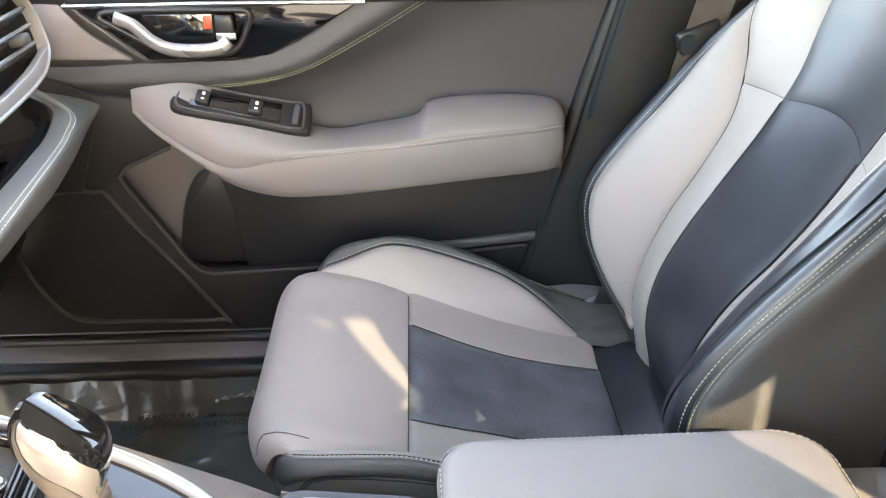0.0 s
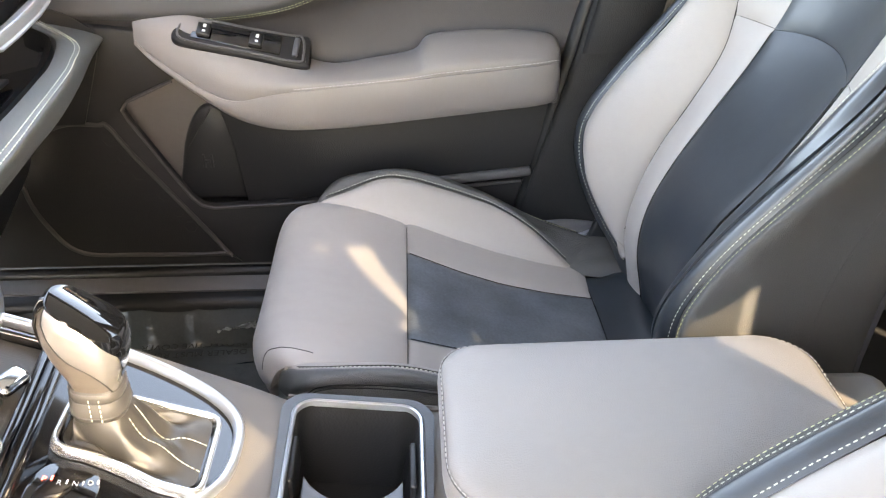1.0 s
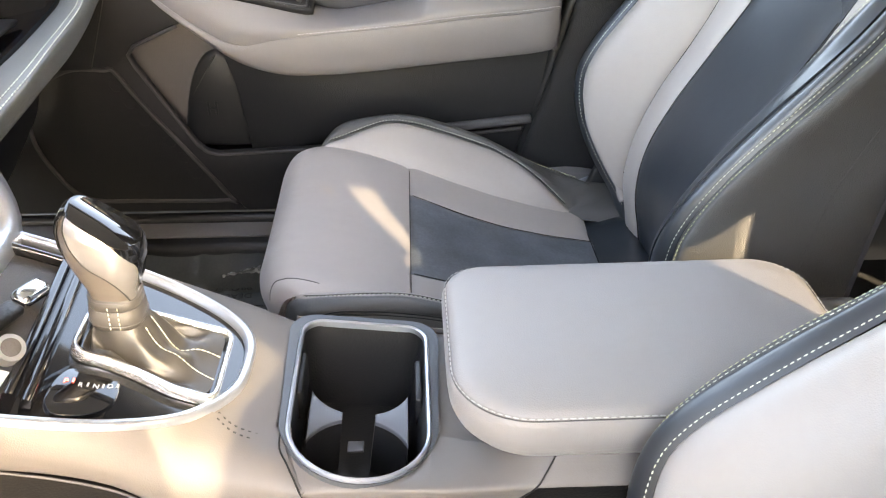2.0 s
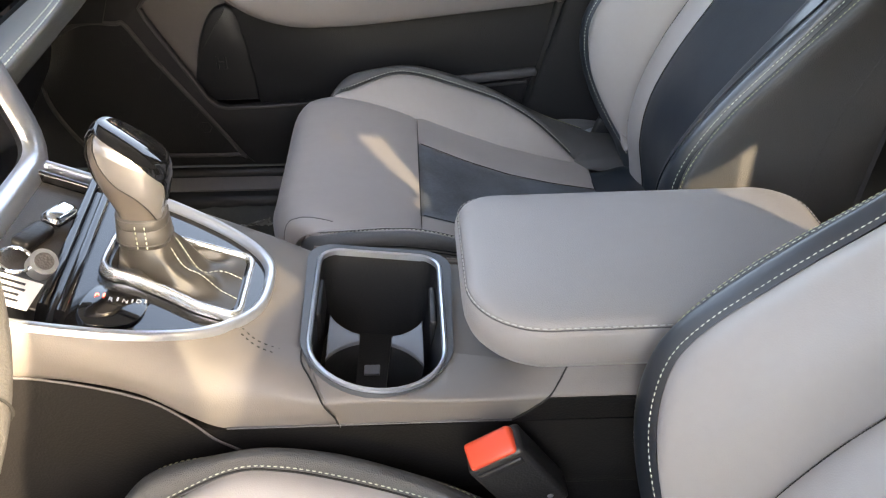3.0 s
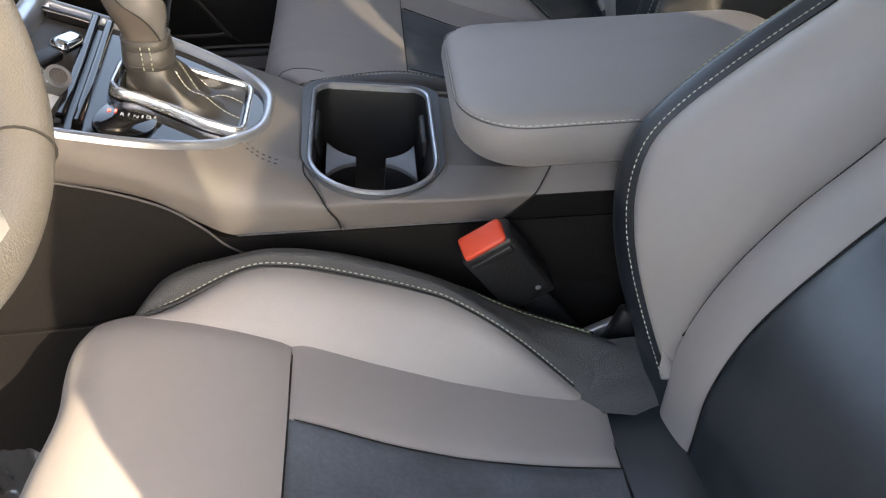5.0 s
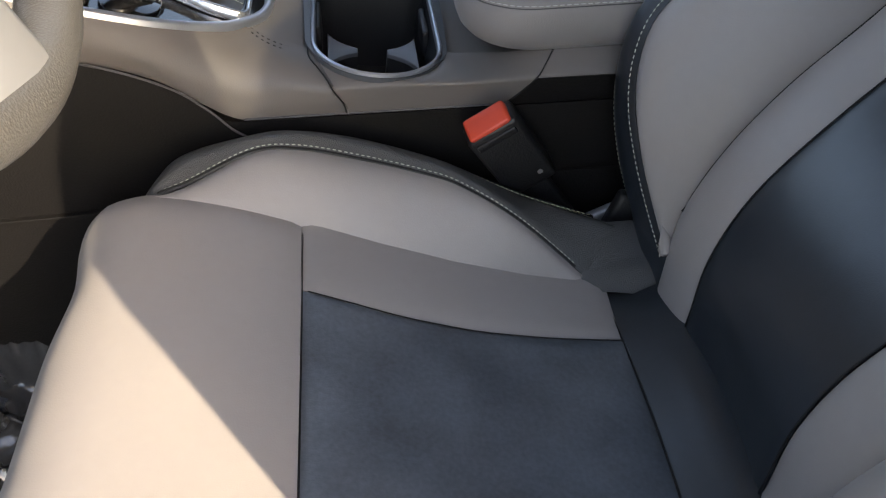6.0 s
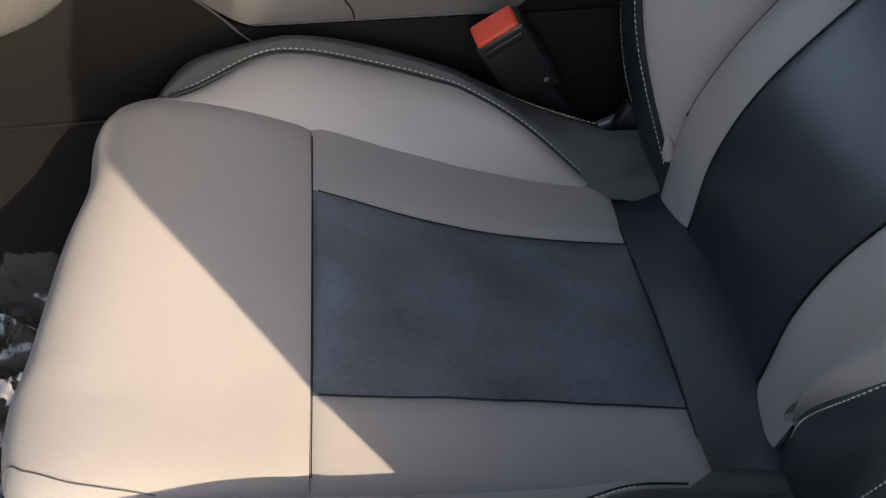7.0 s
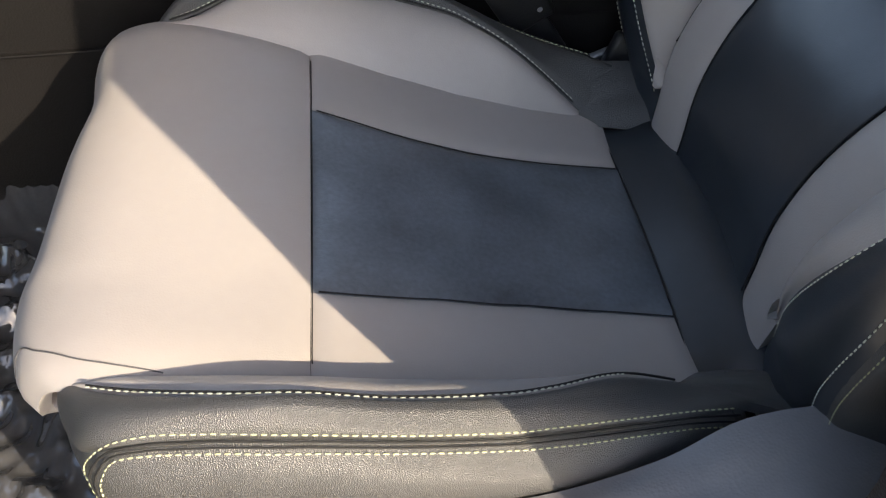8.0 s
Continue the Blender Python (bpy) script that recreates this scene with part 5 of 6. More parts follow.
put("tray_wall", rbox((0.15, 0.006, 0.010), DECK(-0.225, 0.069, 0.001), 0.002, Matrix.Rotation(SLOPE, 4, "Y")), PIANO, console, "gloss black far wall of the tray")
for dx, hgt in ((-0.148, 0.007), (-0.136, 0.005)):
    bar = sweep([DECK(dx + 0.006, -0.088, 0.000), DECK(dx, 0.0, 0.002), DECK(dx - 0.006, 0.076, 0.002)], [(-0.0036, -0.004), (-0.0034, hgt - 0.001), (-0.0024, hgt), (0.0024, hgt), (0.0034, hgt - 0.001), (0.0036, -0.004)], up=TOP_M.to_3x3() @ Vector((0, 0, 1)))
    put("tray_edge", bar, PIANO, console, "gloss black rail at the tray's edge")

# ---- belt buckle beside the driver's seat ----
buckle = thing("belt_buckle", "black seat belt buckle with a red release button", "belt buckle")
BM = Matrix.Translation((0.0405, 0.2165, 0.383)) @ Matrix.Rotation(radians(-32), 4, "Y") @ Matrix.Rotation(radians(8), 4, "X")
put("body", rbox((0.046, 0.026, 0.080), BM @ Vector((0, 0.001, -0.018)), 0.004, BM.to_3x3().to_4x4()), BLACK, buckle)
put("button_lip", rbox((0.036, 0.004, 0.007), BM @ Vector((0, -0.0122, 0.0125)), 0.0012, BM.to_3x3().to_4x4()), BLACK, buckle)
put("release_button", rbox((0.038, 0.021, 0.013), BM @ Vector((-0.0005, 0.000, 0.0215)), 0.003, BM.to_3x3().to_4x4() @ Matrix.Rotation(radians(22), 4, "X")), RED, buckle, "bright red press button")
put("stalk", rbox((0.026, 0.010, 0.12), BM @ Vector((0, 0, -0.095)), 0.003, BM.to_3x3().to_4x4()), BLACK, buckle)
put("rivet", sweep([BM @ Vector((0.012, -0.0125, -0.044)), BM @ Vector((0.012, -0.010, -0.044))], circle(0.0025, 10)), SATIN, buckle)

# ---- passenger's door ----
door = thing("door_passenger", "closed passenger door with grey padded armrest, pocket and speaker", "door", kind="structure")
# back skin of the door
rails = [[(-0.70, 1.10, 0.18), (-0.3, 1.10, 0.18), (0.115, 1.085, 0.18)],
         [(-0.70, 1.10, 0.40), (-0.3, 1.10, 0.40), (0.19, 1.085, 0.40)],
         [(-0.70, 1.09, 0.60), (-0.3, 1.09, 0.60), (0.24, 1.075, 0.60)],
         [(-0.70, 1.085, 0.72), (-0.3, 1.085, 0.72), (0.275, 1.080, 0.72)],
         [(-0.70, 1.09, 0.765), (-0.3, 1.09, 0.765), (0.29, 1.09, 0.765)]]
put("inner_skin", shell(loft_points(rails, 30, 30), (0, -1, 0), 0.01), POCKET, door, "beige-grey vinyl inner wall of the pocket")
plate("outer_skin", (-0.95, 1.14, 0.05), (0.30, 1.17, 0.76), BODY, 0.005, parent=door)
# upper trim: a hollow behind the armrest that rolls out to a lip under the belt line
ROLL_LOW = [(-0.62, 1.030, 0.600), (-0.45, 1.030, 0.597), (-0.36, 1.033, 0.592), (-0.30, 1.033, 0.592), (-0.214, 1.031, 0.599), (-0.144, 1.033, 0.615), (-0.067, 1.040, 0.652), (0.005, 1.046, 0.692), (0.08, 1.049, 0.735), (0.14, 1.050, 0.770)]
ROLL_TOP = [(-0.62, 1.026, 0.640), (-0.478, 1.026, 0.627), (-0.36, 1.027, 0.629), (-0.30, 1.027, 0.630), (-0.214, 1.027, 0.634), (-0.150, 1.029, 0.655), (-0.075, 1.034, 0.700), (-0.005, 1.039, 0.742), (0.07, 1.042, 0.786), (0.13, 1.043, 0.80)]
rails = [[(-0.36, 1.052, 0.560), (-0.25, 1.056, 0.550), (-0.12, 1.060, 0.515), (0.02, 1.058, 0.53), (0.12, 1.056, 0.545), (0.222, 1.05, 0.52)],
         [(-0.36, 1.050, 0.575), (-0.25, 1.058, 0.566), (-0.12, 1.067, 0.560), (0.02, 1.068, 0.59), (0.12, 1.064, 0.60), (0.235, 1.052, 0.58)],
         [(-0.36, 1.045, 0.585), (-0.25, 1.050, 0.586), (-0.12, 1.061, 0.598), (0.02, 1.068, 0.645), (0.12, 1.064, 0.67), (0.25, 1.048, 0.64)],
         [(-0.36, 1.035, 0.591), (-0.25, 1.033, 0.596), (-0.12, 1.037, 0.626), (0.02, 1.049, 0.700), (0.12, 1.053, 0.758), (0.29, 1.04, 0.77)]]
hol = loft_points(rails, 60, 30)
put("upper_hollow", shell(hol, (0, -1, 0), 0.006), DOOR_SOFT, door, "dark grey vinyl upper door panel")
rails = [ROLL_LOW, [(a * 0.65 + d * 0.35, b * 0.65 + e * 0.35 - 0.008, c * 0.65 + f * 0.35) for (a, b, c), (d, e, f) in zip(ROLL_LOW, ROLL_TOP)], ROLL_TOP]
roll = loft_points(rails, 80, 14)
put("upper_roll", shell(roll, (0, -1, 0), 0.005), ROLL, door, "dark grey leather roll with lime stitching")
for col in (0, 2):
    put("stitching", stitches([roll[i][col] + Vector((0, -0.0006, 0)) for i in range(27, 78)], 0.0040, 0.0011, 0.00036), LIME, door, "row of lime stitches")
plate("belt_cover", (-0.75, 1.03, 0.70), (0.26, 1.06, 0.765), DOOR_DARK, 0.01, parent=door)
rails = [[(-0.62, 1.032, 0.640), (-0.45, 1.032, 0.635), (-0.37, 1.032, 0.634)], [(-0.62, 1.028, 0.67), (-0.47, 1.028, 0.67), (-0.42, 1.028, 0.67)], [(-0.62, 1.032, 0.72), (-0.5, 1.032, 0.72), (-0.455, 1.032, 0.71)]]
put("front_cover", shell(loft_points(rails, 12, 12), (0, -1, 0), 0.005), ARM, door, "light grey vinyl front of the door top")
# gloss black handle field with silver edge and chrome lever
XZ = Matrix(((1, 0, 0, 0), (0, 0, -1, 1.024), (0, 1, 0, 0), (0, 0, 0, 1)))
field = [(-0.432, 0.706), (-0.345, 0.634), (-0.25, 0.634), (-0.19, 0.638), (-0.150, 0.655), (-0.068, 0.704)]
put("handle_field", slab(field, 0.012, XZ, 0.002), PIANO, door, "gloss black field round the door handle")
put("field_edge", sweep([Vector((-0.442, 1.022, 0.7055)), Vector((-0.25, 1.022, 0.7065)), Vector((-0.06, 1.024, 0.7055))], circle(0.0035, 8)), CHROME, door, "chrome strip")
put("field_edge", sweep([Vector((-0.440, 1.022, 0.709)), Vector((-0.346, 1.022, 0.631))], circle(0.0014, 8)), GREY, door)
bez = [(-0.402, 0.692), (-0.392, 0.6985), (-0.3, 0.700), (-0.208, 0.698), (-0.206, 0.69), (-0.222, 0.655), (-0.236, 0.643), (-0.31, 0.641), (-0.328, 0.648)]
bl = arclen([Vector((x, 1.0205, z)) for x, z in bez], 60, True)
bl = [(bl[i - 1] + bl[i] * 2 + bl[(i + 1) % 60]) / 4 for i in range(60)]
hnd = put("handle_bezel", sweep(bl, circle(0.0042, 8), closed=True, up=(0, 1, 0)), BLACK, door, "black bezel of the door handle")
lever = spline([(-0.378, 1.016, 0.692), (-0.355, 1.012, 0.683), (-0.335, 1.008, 0.665), (-0.312, 1.006, 0.654), (-0.28, 1.006, 0.651), (-0.25, 1.008, 0.653), (-0.236, 1.010, 0.662)], 40)
put("handle_lever", sweep(lever, circle(0.0085, 12, 0.0045), up=(0, 1, 0)), KNOB_SILVER, hnd, "satin silver pull lever")
put("lock_switch", rbox((0.024, 0.006, 0.028), (-0.240, 1.014, 0.680), 0.003), BLACK, hnd, "black lock rocker")
put("lock_edge", rbox((0.025, 0.003, 0.009), (-0.239, 1.0115, 0.667), 0.001), SATIN, hnd, "silver lower edge of the rocker")
put("lock_mark", rbox((0.010, 0.003, 0.017), (-0.262, 1.0165, 0.684), 0.001), RED, hnd, "orange-red unlocked mark")
put("handle_cup", rbox((0.09, 0.004, 0.04), (-0.30, 1.0215, 0.675), 0.0018), PIANO, hnd)

# armrest
rest = thing("door_armrest", "light grey padded leather door armrest with pale stitching", "armrest", kind="structure")
xs = (-0.378, -0.35, -0.30, -0.25, -0.19, -0.12, -0.06, 0.0, 0.02, 0.06, 0.12, 0.17, 0.198, 0.206)
Tz = (0.592, 0.600, 0.605, 0.580, 0.553, 0.530, 0.536, 0.547, 0.566, 0.5725, 0.574, 0.571, 0.563, 0.545)
Fz = (0.570, 0.551, 0.519, 0.497, 0.505, 0.513, 0.518, 0.5235, 0.5255, 0.530, 0.5355, 0.540, 0.541, 0.530)
Bz = (0.562, 0.535, 0.499, 0.467, 0.450, 0.4495, 0.454, 0.4605, 0.4625, 0.467, 0.473, 0.4775, 0.481, 0.489)
yF = (1.018, 1.004, 0.990, 0.982, 0.980, 0.980, 0.980, 0.980, 0.980, 0.980, 0.980, 0.982, 0.992, 1.012)
rows_ = [[(max(x, -0.374), 1.052, z - 0.004) for x, z in zip(xs, Tz)],
         [(max(x, -0.378), 1.030, z + 0.002) for x, z in zip(xs, Tz)],
         [(x, y * 0.6 + 1.035 * 0.4, t * 0.72 + f * 0.28 + 0.004) for x, y, t, f in zip(xs, yF, Tz, Fz)],
         [(x, y + 0.004, t * 0.30 + f * 0.70 + 0.003) for x, y, t, f in zip(xs, yF, Tz, Fz)],
         [(x, y, f) for x, y, f in zip(xs, yF, Fz)]]
upper = loft_points(rows_, 90, 30)
put("armrest_top", shell(pillow(upper, (0, -1, 1), 0.001, 0.0025, edges="r"), (0, -1, 1), 0.005), ARM, rest)
rows_ = [[(x, y, f - 0.0006) for x, y, f in zip(xs, yF, Fz)],
         [(x, y - 0.001, f * 0.5 + b * 0.5) for x, y, f, b in zip(xs, yF, Fz, Bz)],
         [(x, y + 0.004, b + 0.006) for x, y, b in zip(xs, yF, Bz)],
         [(x, y + 0.016, b) for x, y, b in zip(xs, yF, Bz)],
         [(x, 1.05, b - 0.004) for x, y, b in zip(xs, yF, Bz)]]
lower = loft_points(rows_, 90, 24)
put("armrest_face", shell(pillow(lower, (0, -1, 0), 0.001, 0.0025, edges="l"), (0, -1, 0), 0.005), ARM, rest)
put("stitching", stitches([upper[i][27] + Vector((0, -0.0012, 0.0004)) for i in range(30, 86)], 0.0045, 0.0008, 0.0005), PALE_GREY, rest, "row of grey stitches")
put("armrest_end", rbox((0.010, 0.05, 0.078), (0.200, 1.036, 0.512), 0.004), ARM, rest)
put("edge_bead", sweep([Vector((-0.19, 1.002, 0.4485)), Vector((-0.06, 1.000, 0.4525)), Vector((0.08, 1.000, 0.467)), Vector((0.195, 1.010, 0.479))], circle(0.0018, 6)), GREY, rest, "thin bead under the pad")
# window switch panel
SM = Matrix.Translation((-0.224, 1.014, 0.572)) @ Matrix.Rotation(radians(12.5), 4, "Y") @ Matrix.Rotation(radians(38), 4, "X")
pod = thing("switch_panel", "black window switch panel in the door armrest", "switch panel", kind="structure")
ol = [(p.x, p.y) for p in spline([(-0.098, -0.018, 0), (-0.092, 0.014, 0), (-0.06, 0.022, 0), (0.0, 0.022, 0), (0.06, 0.024, 0), (0.082, 0.024, 0), (0.088, -0.012, 0), (0.078, -0.025, 0), (0.0, -0.025, 0), (-0.07, -0.026, 0)], 50, True)]
put("pod_body", slab(ol, 0.03, SM, 0.007, seg=4), DOOR_DARK, pod)
rim_p = [SM @ Vector((x * 0.90 - 0.002, y * 0.80, 0.0012)) for x, y in ol]
put("pod_rim", sweep(rim_p, circle(0.0016, 6), closed=True, up=SM.to_3x3() @ Vector((0, 0, 1))), GREY, pod, "soft grey edge round the switch field")
put("pod_field", slab([(-0.074, -0.014), (-0.070, 0.012), (0.045, 0.014), (0.046, -0.015)], 0.003, SM @ Matrix.Translation((0, 0, 0.0016)), 0.001), PIANO, pod, "gloss black switch field")
for k, px in enumerate((-0.058, 0.012)):
    sw = put("switch", rbox((0.018, 0.020, 0.007), SM @ Vector((px, -0.001, 0.005)), 0.0025, SM.to_3x3().to_4x4()), BLACK, pod, "black rocker switch")
    put("switch_mark", rbox((0.004, 0.005, 0.0006), SM @ Vector((px + 0.001, 0.003, 0.0087)), 0, SM.to_3x3().to_4x4()), WHITE, sw, smooth=False)
    put("switch_mark", rbox((0.004, 0.003, 0.0006), SM @ Vector((px + 0.001, -0.005, 0.0087)), 0, SM.to_3x3().to_4x4()), WHITE, sw, smooth=False)
put("pull_recess", rbox((0.008, 0.03, 0.006), SM @ Vector((0.066, 0.0, 0.004)), 0.0025, SM.to_3x3().to_4x4()), GREY, pod, "grey edge of the pull recess")

# lower door: speaker wall before the pocket
LM = Matrix(((1, 0, 0, 0), (0, 0, -1, 1.032), (0, 1, 0, 0), (0, 0, 0, 1)))
wall_o = [(-0.66, 0.205), (-0.66, 0.50), (-0.56, 0.60), (-0.36, 0.578), (-0.335, 0.512), (-0.408, 0.481), (-0.418, 0.468), (-0.412, 0.452), (-0.340, 0.324), (-0.326, 0.311), (-0.308, 0.306), (-0.145, 0.314), (0.0, 0.328), (0.165, 0.345), (0.128, 0.205)]
put("speaker_wall", slab(wall_o, 0.016, LM, 0.004), DOOR_DARK, door, "dark plastic lower door panel")
edge_pts = [Vector((x, 1.0285, z)) for x, z in [(-0.340, 0.510), (-0.406, 0.481), (-0.416, 0.468), (-0.410, 0.452), (-0.338, 0.326), (-0.325, 0.313), (-0.308, 0.308), (-0.145, 0.315), (0.0, 0.329), (0.16, 0.345)]]
put("pocket_lip", sweep(edge_pts, circle(0.0028, 8), up=(0, 1, 0)), DOOR_SOFT, door, "dark rounded lip of the door pocket")
put("pocket_floor", rbox((0.5, 0.06, 0.006), (-0.12, 1.068, 0.29), 0.002), BLACK, door)
# dark upper wall under the armrest to the right of the pocket
# carried left to the bottle rest to paint in the pocket's shadow
rails = [[(-0.286, 1.056, 0.458), (-0.17, 1.048, 0.445), (0.0, 1.045, 0.452), (0.199, 1.04, 0.468)],
         [(-0.273, 1.060, 0.405), (-0.13, 1.040, 0.38), (0.0, 1.038, 0.39), (0.185, 1.034, 0.405)],
         [(-0.267, 1.064, 0.350), (-0.12, 1.046, 0.33), (0.0, 1.042, 0.335), (0.168, 1.036, 0.345)],
         [(-0.263, 1.070, 0.295), (-0.11, 1.06, 0.28), (0.0, 1.055, 0.285), (0.15, 1.05, 0.29)]]
put("lower_hollow", shell(loft_points(rails, 30, 20), (0, -1, 0), 0.005), DOOR_DARK, door)
put("door_ledge", rbox((0.20, 0.012, 0.014), (0.075, 1.026, 0.352), 0.004, Matrix.Rotation(radians(-6), 4, "Y")), GREY, door, "grey ledge at the door's foot")
# bottle recess in the pocket wall
ov = [(p.x, p.y) for p in spline([(-0.372, 0.300, 0), (-0.361, 0.350, 0), (-0.350, 0.395, 0), (-0.337, 0.427, 0), (-0.321, 0.449, 0), (-0.303, 0.456, 0)], 18)]
ov += [(p.x, p.y) for p in spline([(-0.302, 0.456, 0), (-0.287, 0.446, 0), (-0.277, 0.418, 0), (-0.271, 0.370, 0), (-0.265, 0.300, 0)], 18)]
put("bottle_recess", slab(ov, 0.012, Matrix(((1, 0, 0, 0), (0, 0, -1, 1.076), (0, 1, 0, 0), (0, 0, 0, 1))), 0.006, seg=3), BLACK, door, "black arched bottle rest in the pocket")
for dx, w, hgt in ((-0.006, 0.004, 0.022), (0.006, 0.004, 0.022), (0.0, 0.010, 0.004)):
    put("recess_rib", rbox((w, 0.003, hgt), (-0.318 + dx, 1.0755, 0.365), 0.001), BLACK, door, "raised rib")
# speaker grille: rounded triangle with honeycomb openings
tri = [(-0.455, 0.447), (-0.440, 0.444), (-0.406, 0.390), (-0.302, 0.240), (-0.306, 0.229), (-0.43, 0.230), (-0.521, 0.236), (-0.562, 0.283), (-0.582, 0.345), (-0.565, 0.41), (-0.51, 0.446)]
tri_s = [(p.x, p.y) for p in spline([(x, z, 0) for x, z in tri], 70, True)]
GM = Matrix(((1, 0, 0, 0), (0, 0, -1, 1.0265), (0, 1, 0, 0), (0, 0, 0, 1)))
spk = put("speaker_grille", slab(tri_s, 0.006, GM, 0.002), DOOR_DARK, door, "black honeycomb speaker grille")
put("grille_rim", sweep([Vector((x, 1.026, z)) for x, z in tri_s], circle(0.0034, 8), closed=True, up=(0, 1, 0)), DOOR_SOFT, spk)
bm = bmesh.new()


R = 0.0105
for a in range(60):
    for b in range(30):
        cx, cz = -0.63 + a * R * 1.5, 0.205 + b * R * 1.732 + (a % 2) * R * 0.866
        far = (cx + 0.440) * 0.822 + (cz - 0.444) * 0.570          # how far inside the slanting edge
        if far < -0.020 or not all(inside(cx + R * 1.1 * c, cz + R * 1.1 * s_, tri_s) for c, s_ in ((1, 0), (-1, 0), (0, 1), (0, -1))):
            continue
        o = [bm.verts.new((cx + R * 0.98 * math.cos(w), 1.0255, cz + R * 0.98 * math.sin(w))) for w in [k * math.pi / 3 for k in range(6)]]
        q = [bm.verts.new((cx + R * 0.90 * math.cos(w), 1.0250, cz + R * 0.90 * math.sin(w))) for w in [k * math.pi / 3 for k in range(6)]]
        for k in range(6):
            bm.faces.new((o[k], o[(k + 1) % 6], q[(k + 1) % 6], q[k]))
put("honeycomb", bm, DOOR_DARK, spk, smooth=False)

# ---- dashboard ----
dash = thing("dashboard", "dark leather-trimmed dashboard with a stitched shelf edge", "dashboard", kind="structure")
# shelf edge: a leather roll on the passenger's side
inner = [(-0.420, 0.48, 0.586), (-0.418, 0.62, 0.590), (-0.419, 0.709, 0.591), (-0.424, 0.80, 0.592), (-0.432, 0.87, 0.592), (-0.456, 0.952, 0.594), (-0.500, 0.998, 0.597)]
crest = [(-0.372, 0.48, 0.588), (-0.374, 0.60, 0.592), (-0.381, 0.70, 0.594), (-0.389, 0.80, 0.595), (-0.397, 0.850, 0.595), (-0.416, 0.920, 0.597), (-0.500, 1.018, 0.600)]
outer = [(-0.378, 0.48, 0.568), (-0.380, 0.61, 0.571), (-0.383, 0.68, 0.572), (-0.387, 0.765, 0.572), (-0.398, 0.86, 0.573), (-0.412, 0.95, 0.576), (-0.424, 1.022, 0.578)]
rails = [[(x - 0.006, y, z - 0.03) for x, y, z in inner], [(x - 0.001, y, z - 0.004) for x, y, z in inner],
         [tuple(a * 0.8 + b * 0.2 for a, b in zip(p, q)) for p, q in zip(inner, crest)], crest, outer,
         [(x - 0.012, y, z - 0.018) for x, y, z in outer], [(x - 0.07, y, z - 0.06) for x, y, z in outer], [(x - 0.16, y, z - 0.10) for x, y, z in outer]]
rails[2] = [(x, y, z + 0.001) for x, y, z in rails[2]]
edge_ob = put("shelf_edge", shell(loft_points(rails, 70, 70), (1, 0, 1), 0.004), DASH_LEATHER, dash, "grey leather shelf edge")
for f in (0.0, 0.19):
    line = spline([tuple(a * (1 - f) + b * f for a, b in zip(p, q)) for p, q in zip(crest, inner)], 90)
    put("stitching", stitches([p + Vector((0.0, 0, 0.0022)) for p in line], 0.006, 0.0012, 0.0007), STITCH, edge_ob, "row of pale stitches")
rails = [[(-0.424, 0.48, 0.580), (-0.425, 0.75, 0.585), (-0.47, 0.94, 0.588)], [(-0.432, 0.48, 0.556), (-0.434, 0.75, 0.562), (-0.482, 0.93, 0.565)], [(-0.60, 0.48, 0.545), (-0.62, 0.75, 0.555), (-0.62, 0.93, 0.555)], [(-0.64, 0.48, 0.64), (-0.66, 0.75, 0.66), (-0.66, 0.95, 0.66)]]
put("shelf", shell(loft_points(rails, 20, 20), (0, 0, 1), 0.004), PIANO, dash, "gloss black recessed shelf")
put("shelf_trim", sweep(spline([(x - 0.007, y - 0.004, z - 0.001) for x, y, z in inner], 40), [(-0.006, -0.022), (-0.005, 0.001), (0.004, 0.003), (0.006, -0.022)]), PIANO, dash, "gloss black shelf trim")
put("shelf_mat", rbox((0.10, 0.32, 0.006), (-0.54, 0.72, 0.566), 0.003), DOOR_DARK, dash, "dark rubber shelf mat")
rails = [[(-0.62, 0.95, 0.66), (-0.55, 0.985, 0.64), (-0.47, 1.015, 0.612), (-0.43, 1.02, 0.585)], [(-0.60, 0.98, 0.60), (-0.53, 1.005, 0.58), (-0.46, 1.02, 0.57), (-0.43, 1.022, 0.56)], [(-0.62, 0.99, 0.45), (-0.55, 1.01, 0.45), (-0.50, 1.02, 0.45), (-0.47, 1.022, 0.45)]]
put("dash_end", shell(loft_points(rails, 14, 14), (1, -1, 0), 0.004), DOOR_DARK, dash)
rails = [[(-1.05, -0.25, 0.80), (-1.05, 0.4, 0.82), (-1.05, 1.0, 0.80)], [(-0.70, -0.25, 0.81), (-0.70, 0.4, 0.83), (-0.70, 1.0, 0.80)], [(-0.58, -0.25, 0.78), (-0.58, 0.4, 0.80), (-0.60, 1.0, 0.77)], [(-0.57, -0.25, 0.70), (-0.57, 0.4, 0.72), (-0.60, 1.0, 0.70)], [(-0.62, -0.25, 0.62), (-0.62, 0.4, 0.62), (-0.65, 1.0, 0.63)], [(-0.60, -0.25, 0.48), (-0.60, 0.4, 0.48), (-0.66, 1.0, 0.48)]]
put("dash_top", shell(loft_points(rails, 30, 30), (0, 0, 1), 0.006), DOOR_DARK, dash, "dark dashboard top")
rails = [[(-0.46, 0.50, 0.49), (-0.47, 0.75, 0.50), (-0.52, 0.98, 0.50)], [(-0.50, 0.50, 0.38), (-0.51, 0.75, 0.39), (-0.55, 0.98, 0.39)], [(-0.62, 0.50, 0.30), (-0.62, 0.75, 0.30), (-0.64, 0.98, 0.30)]]
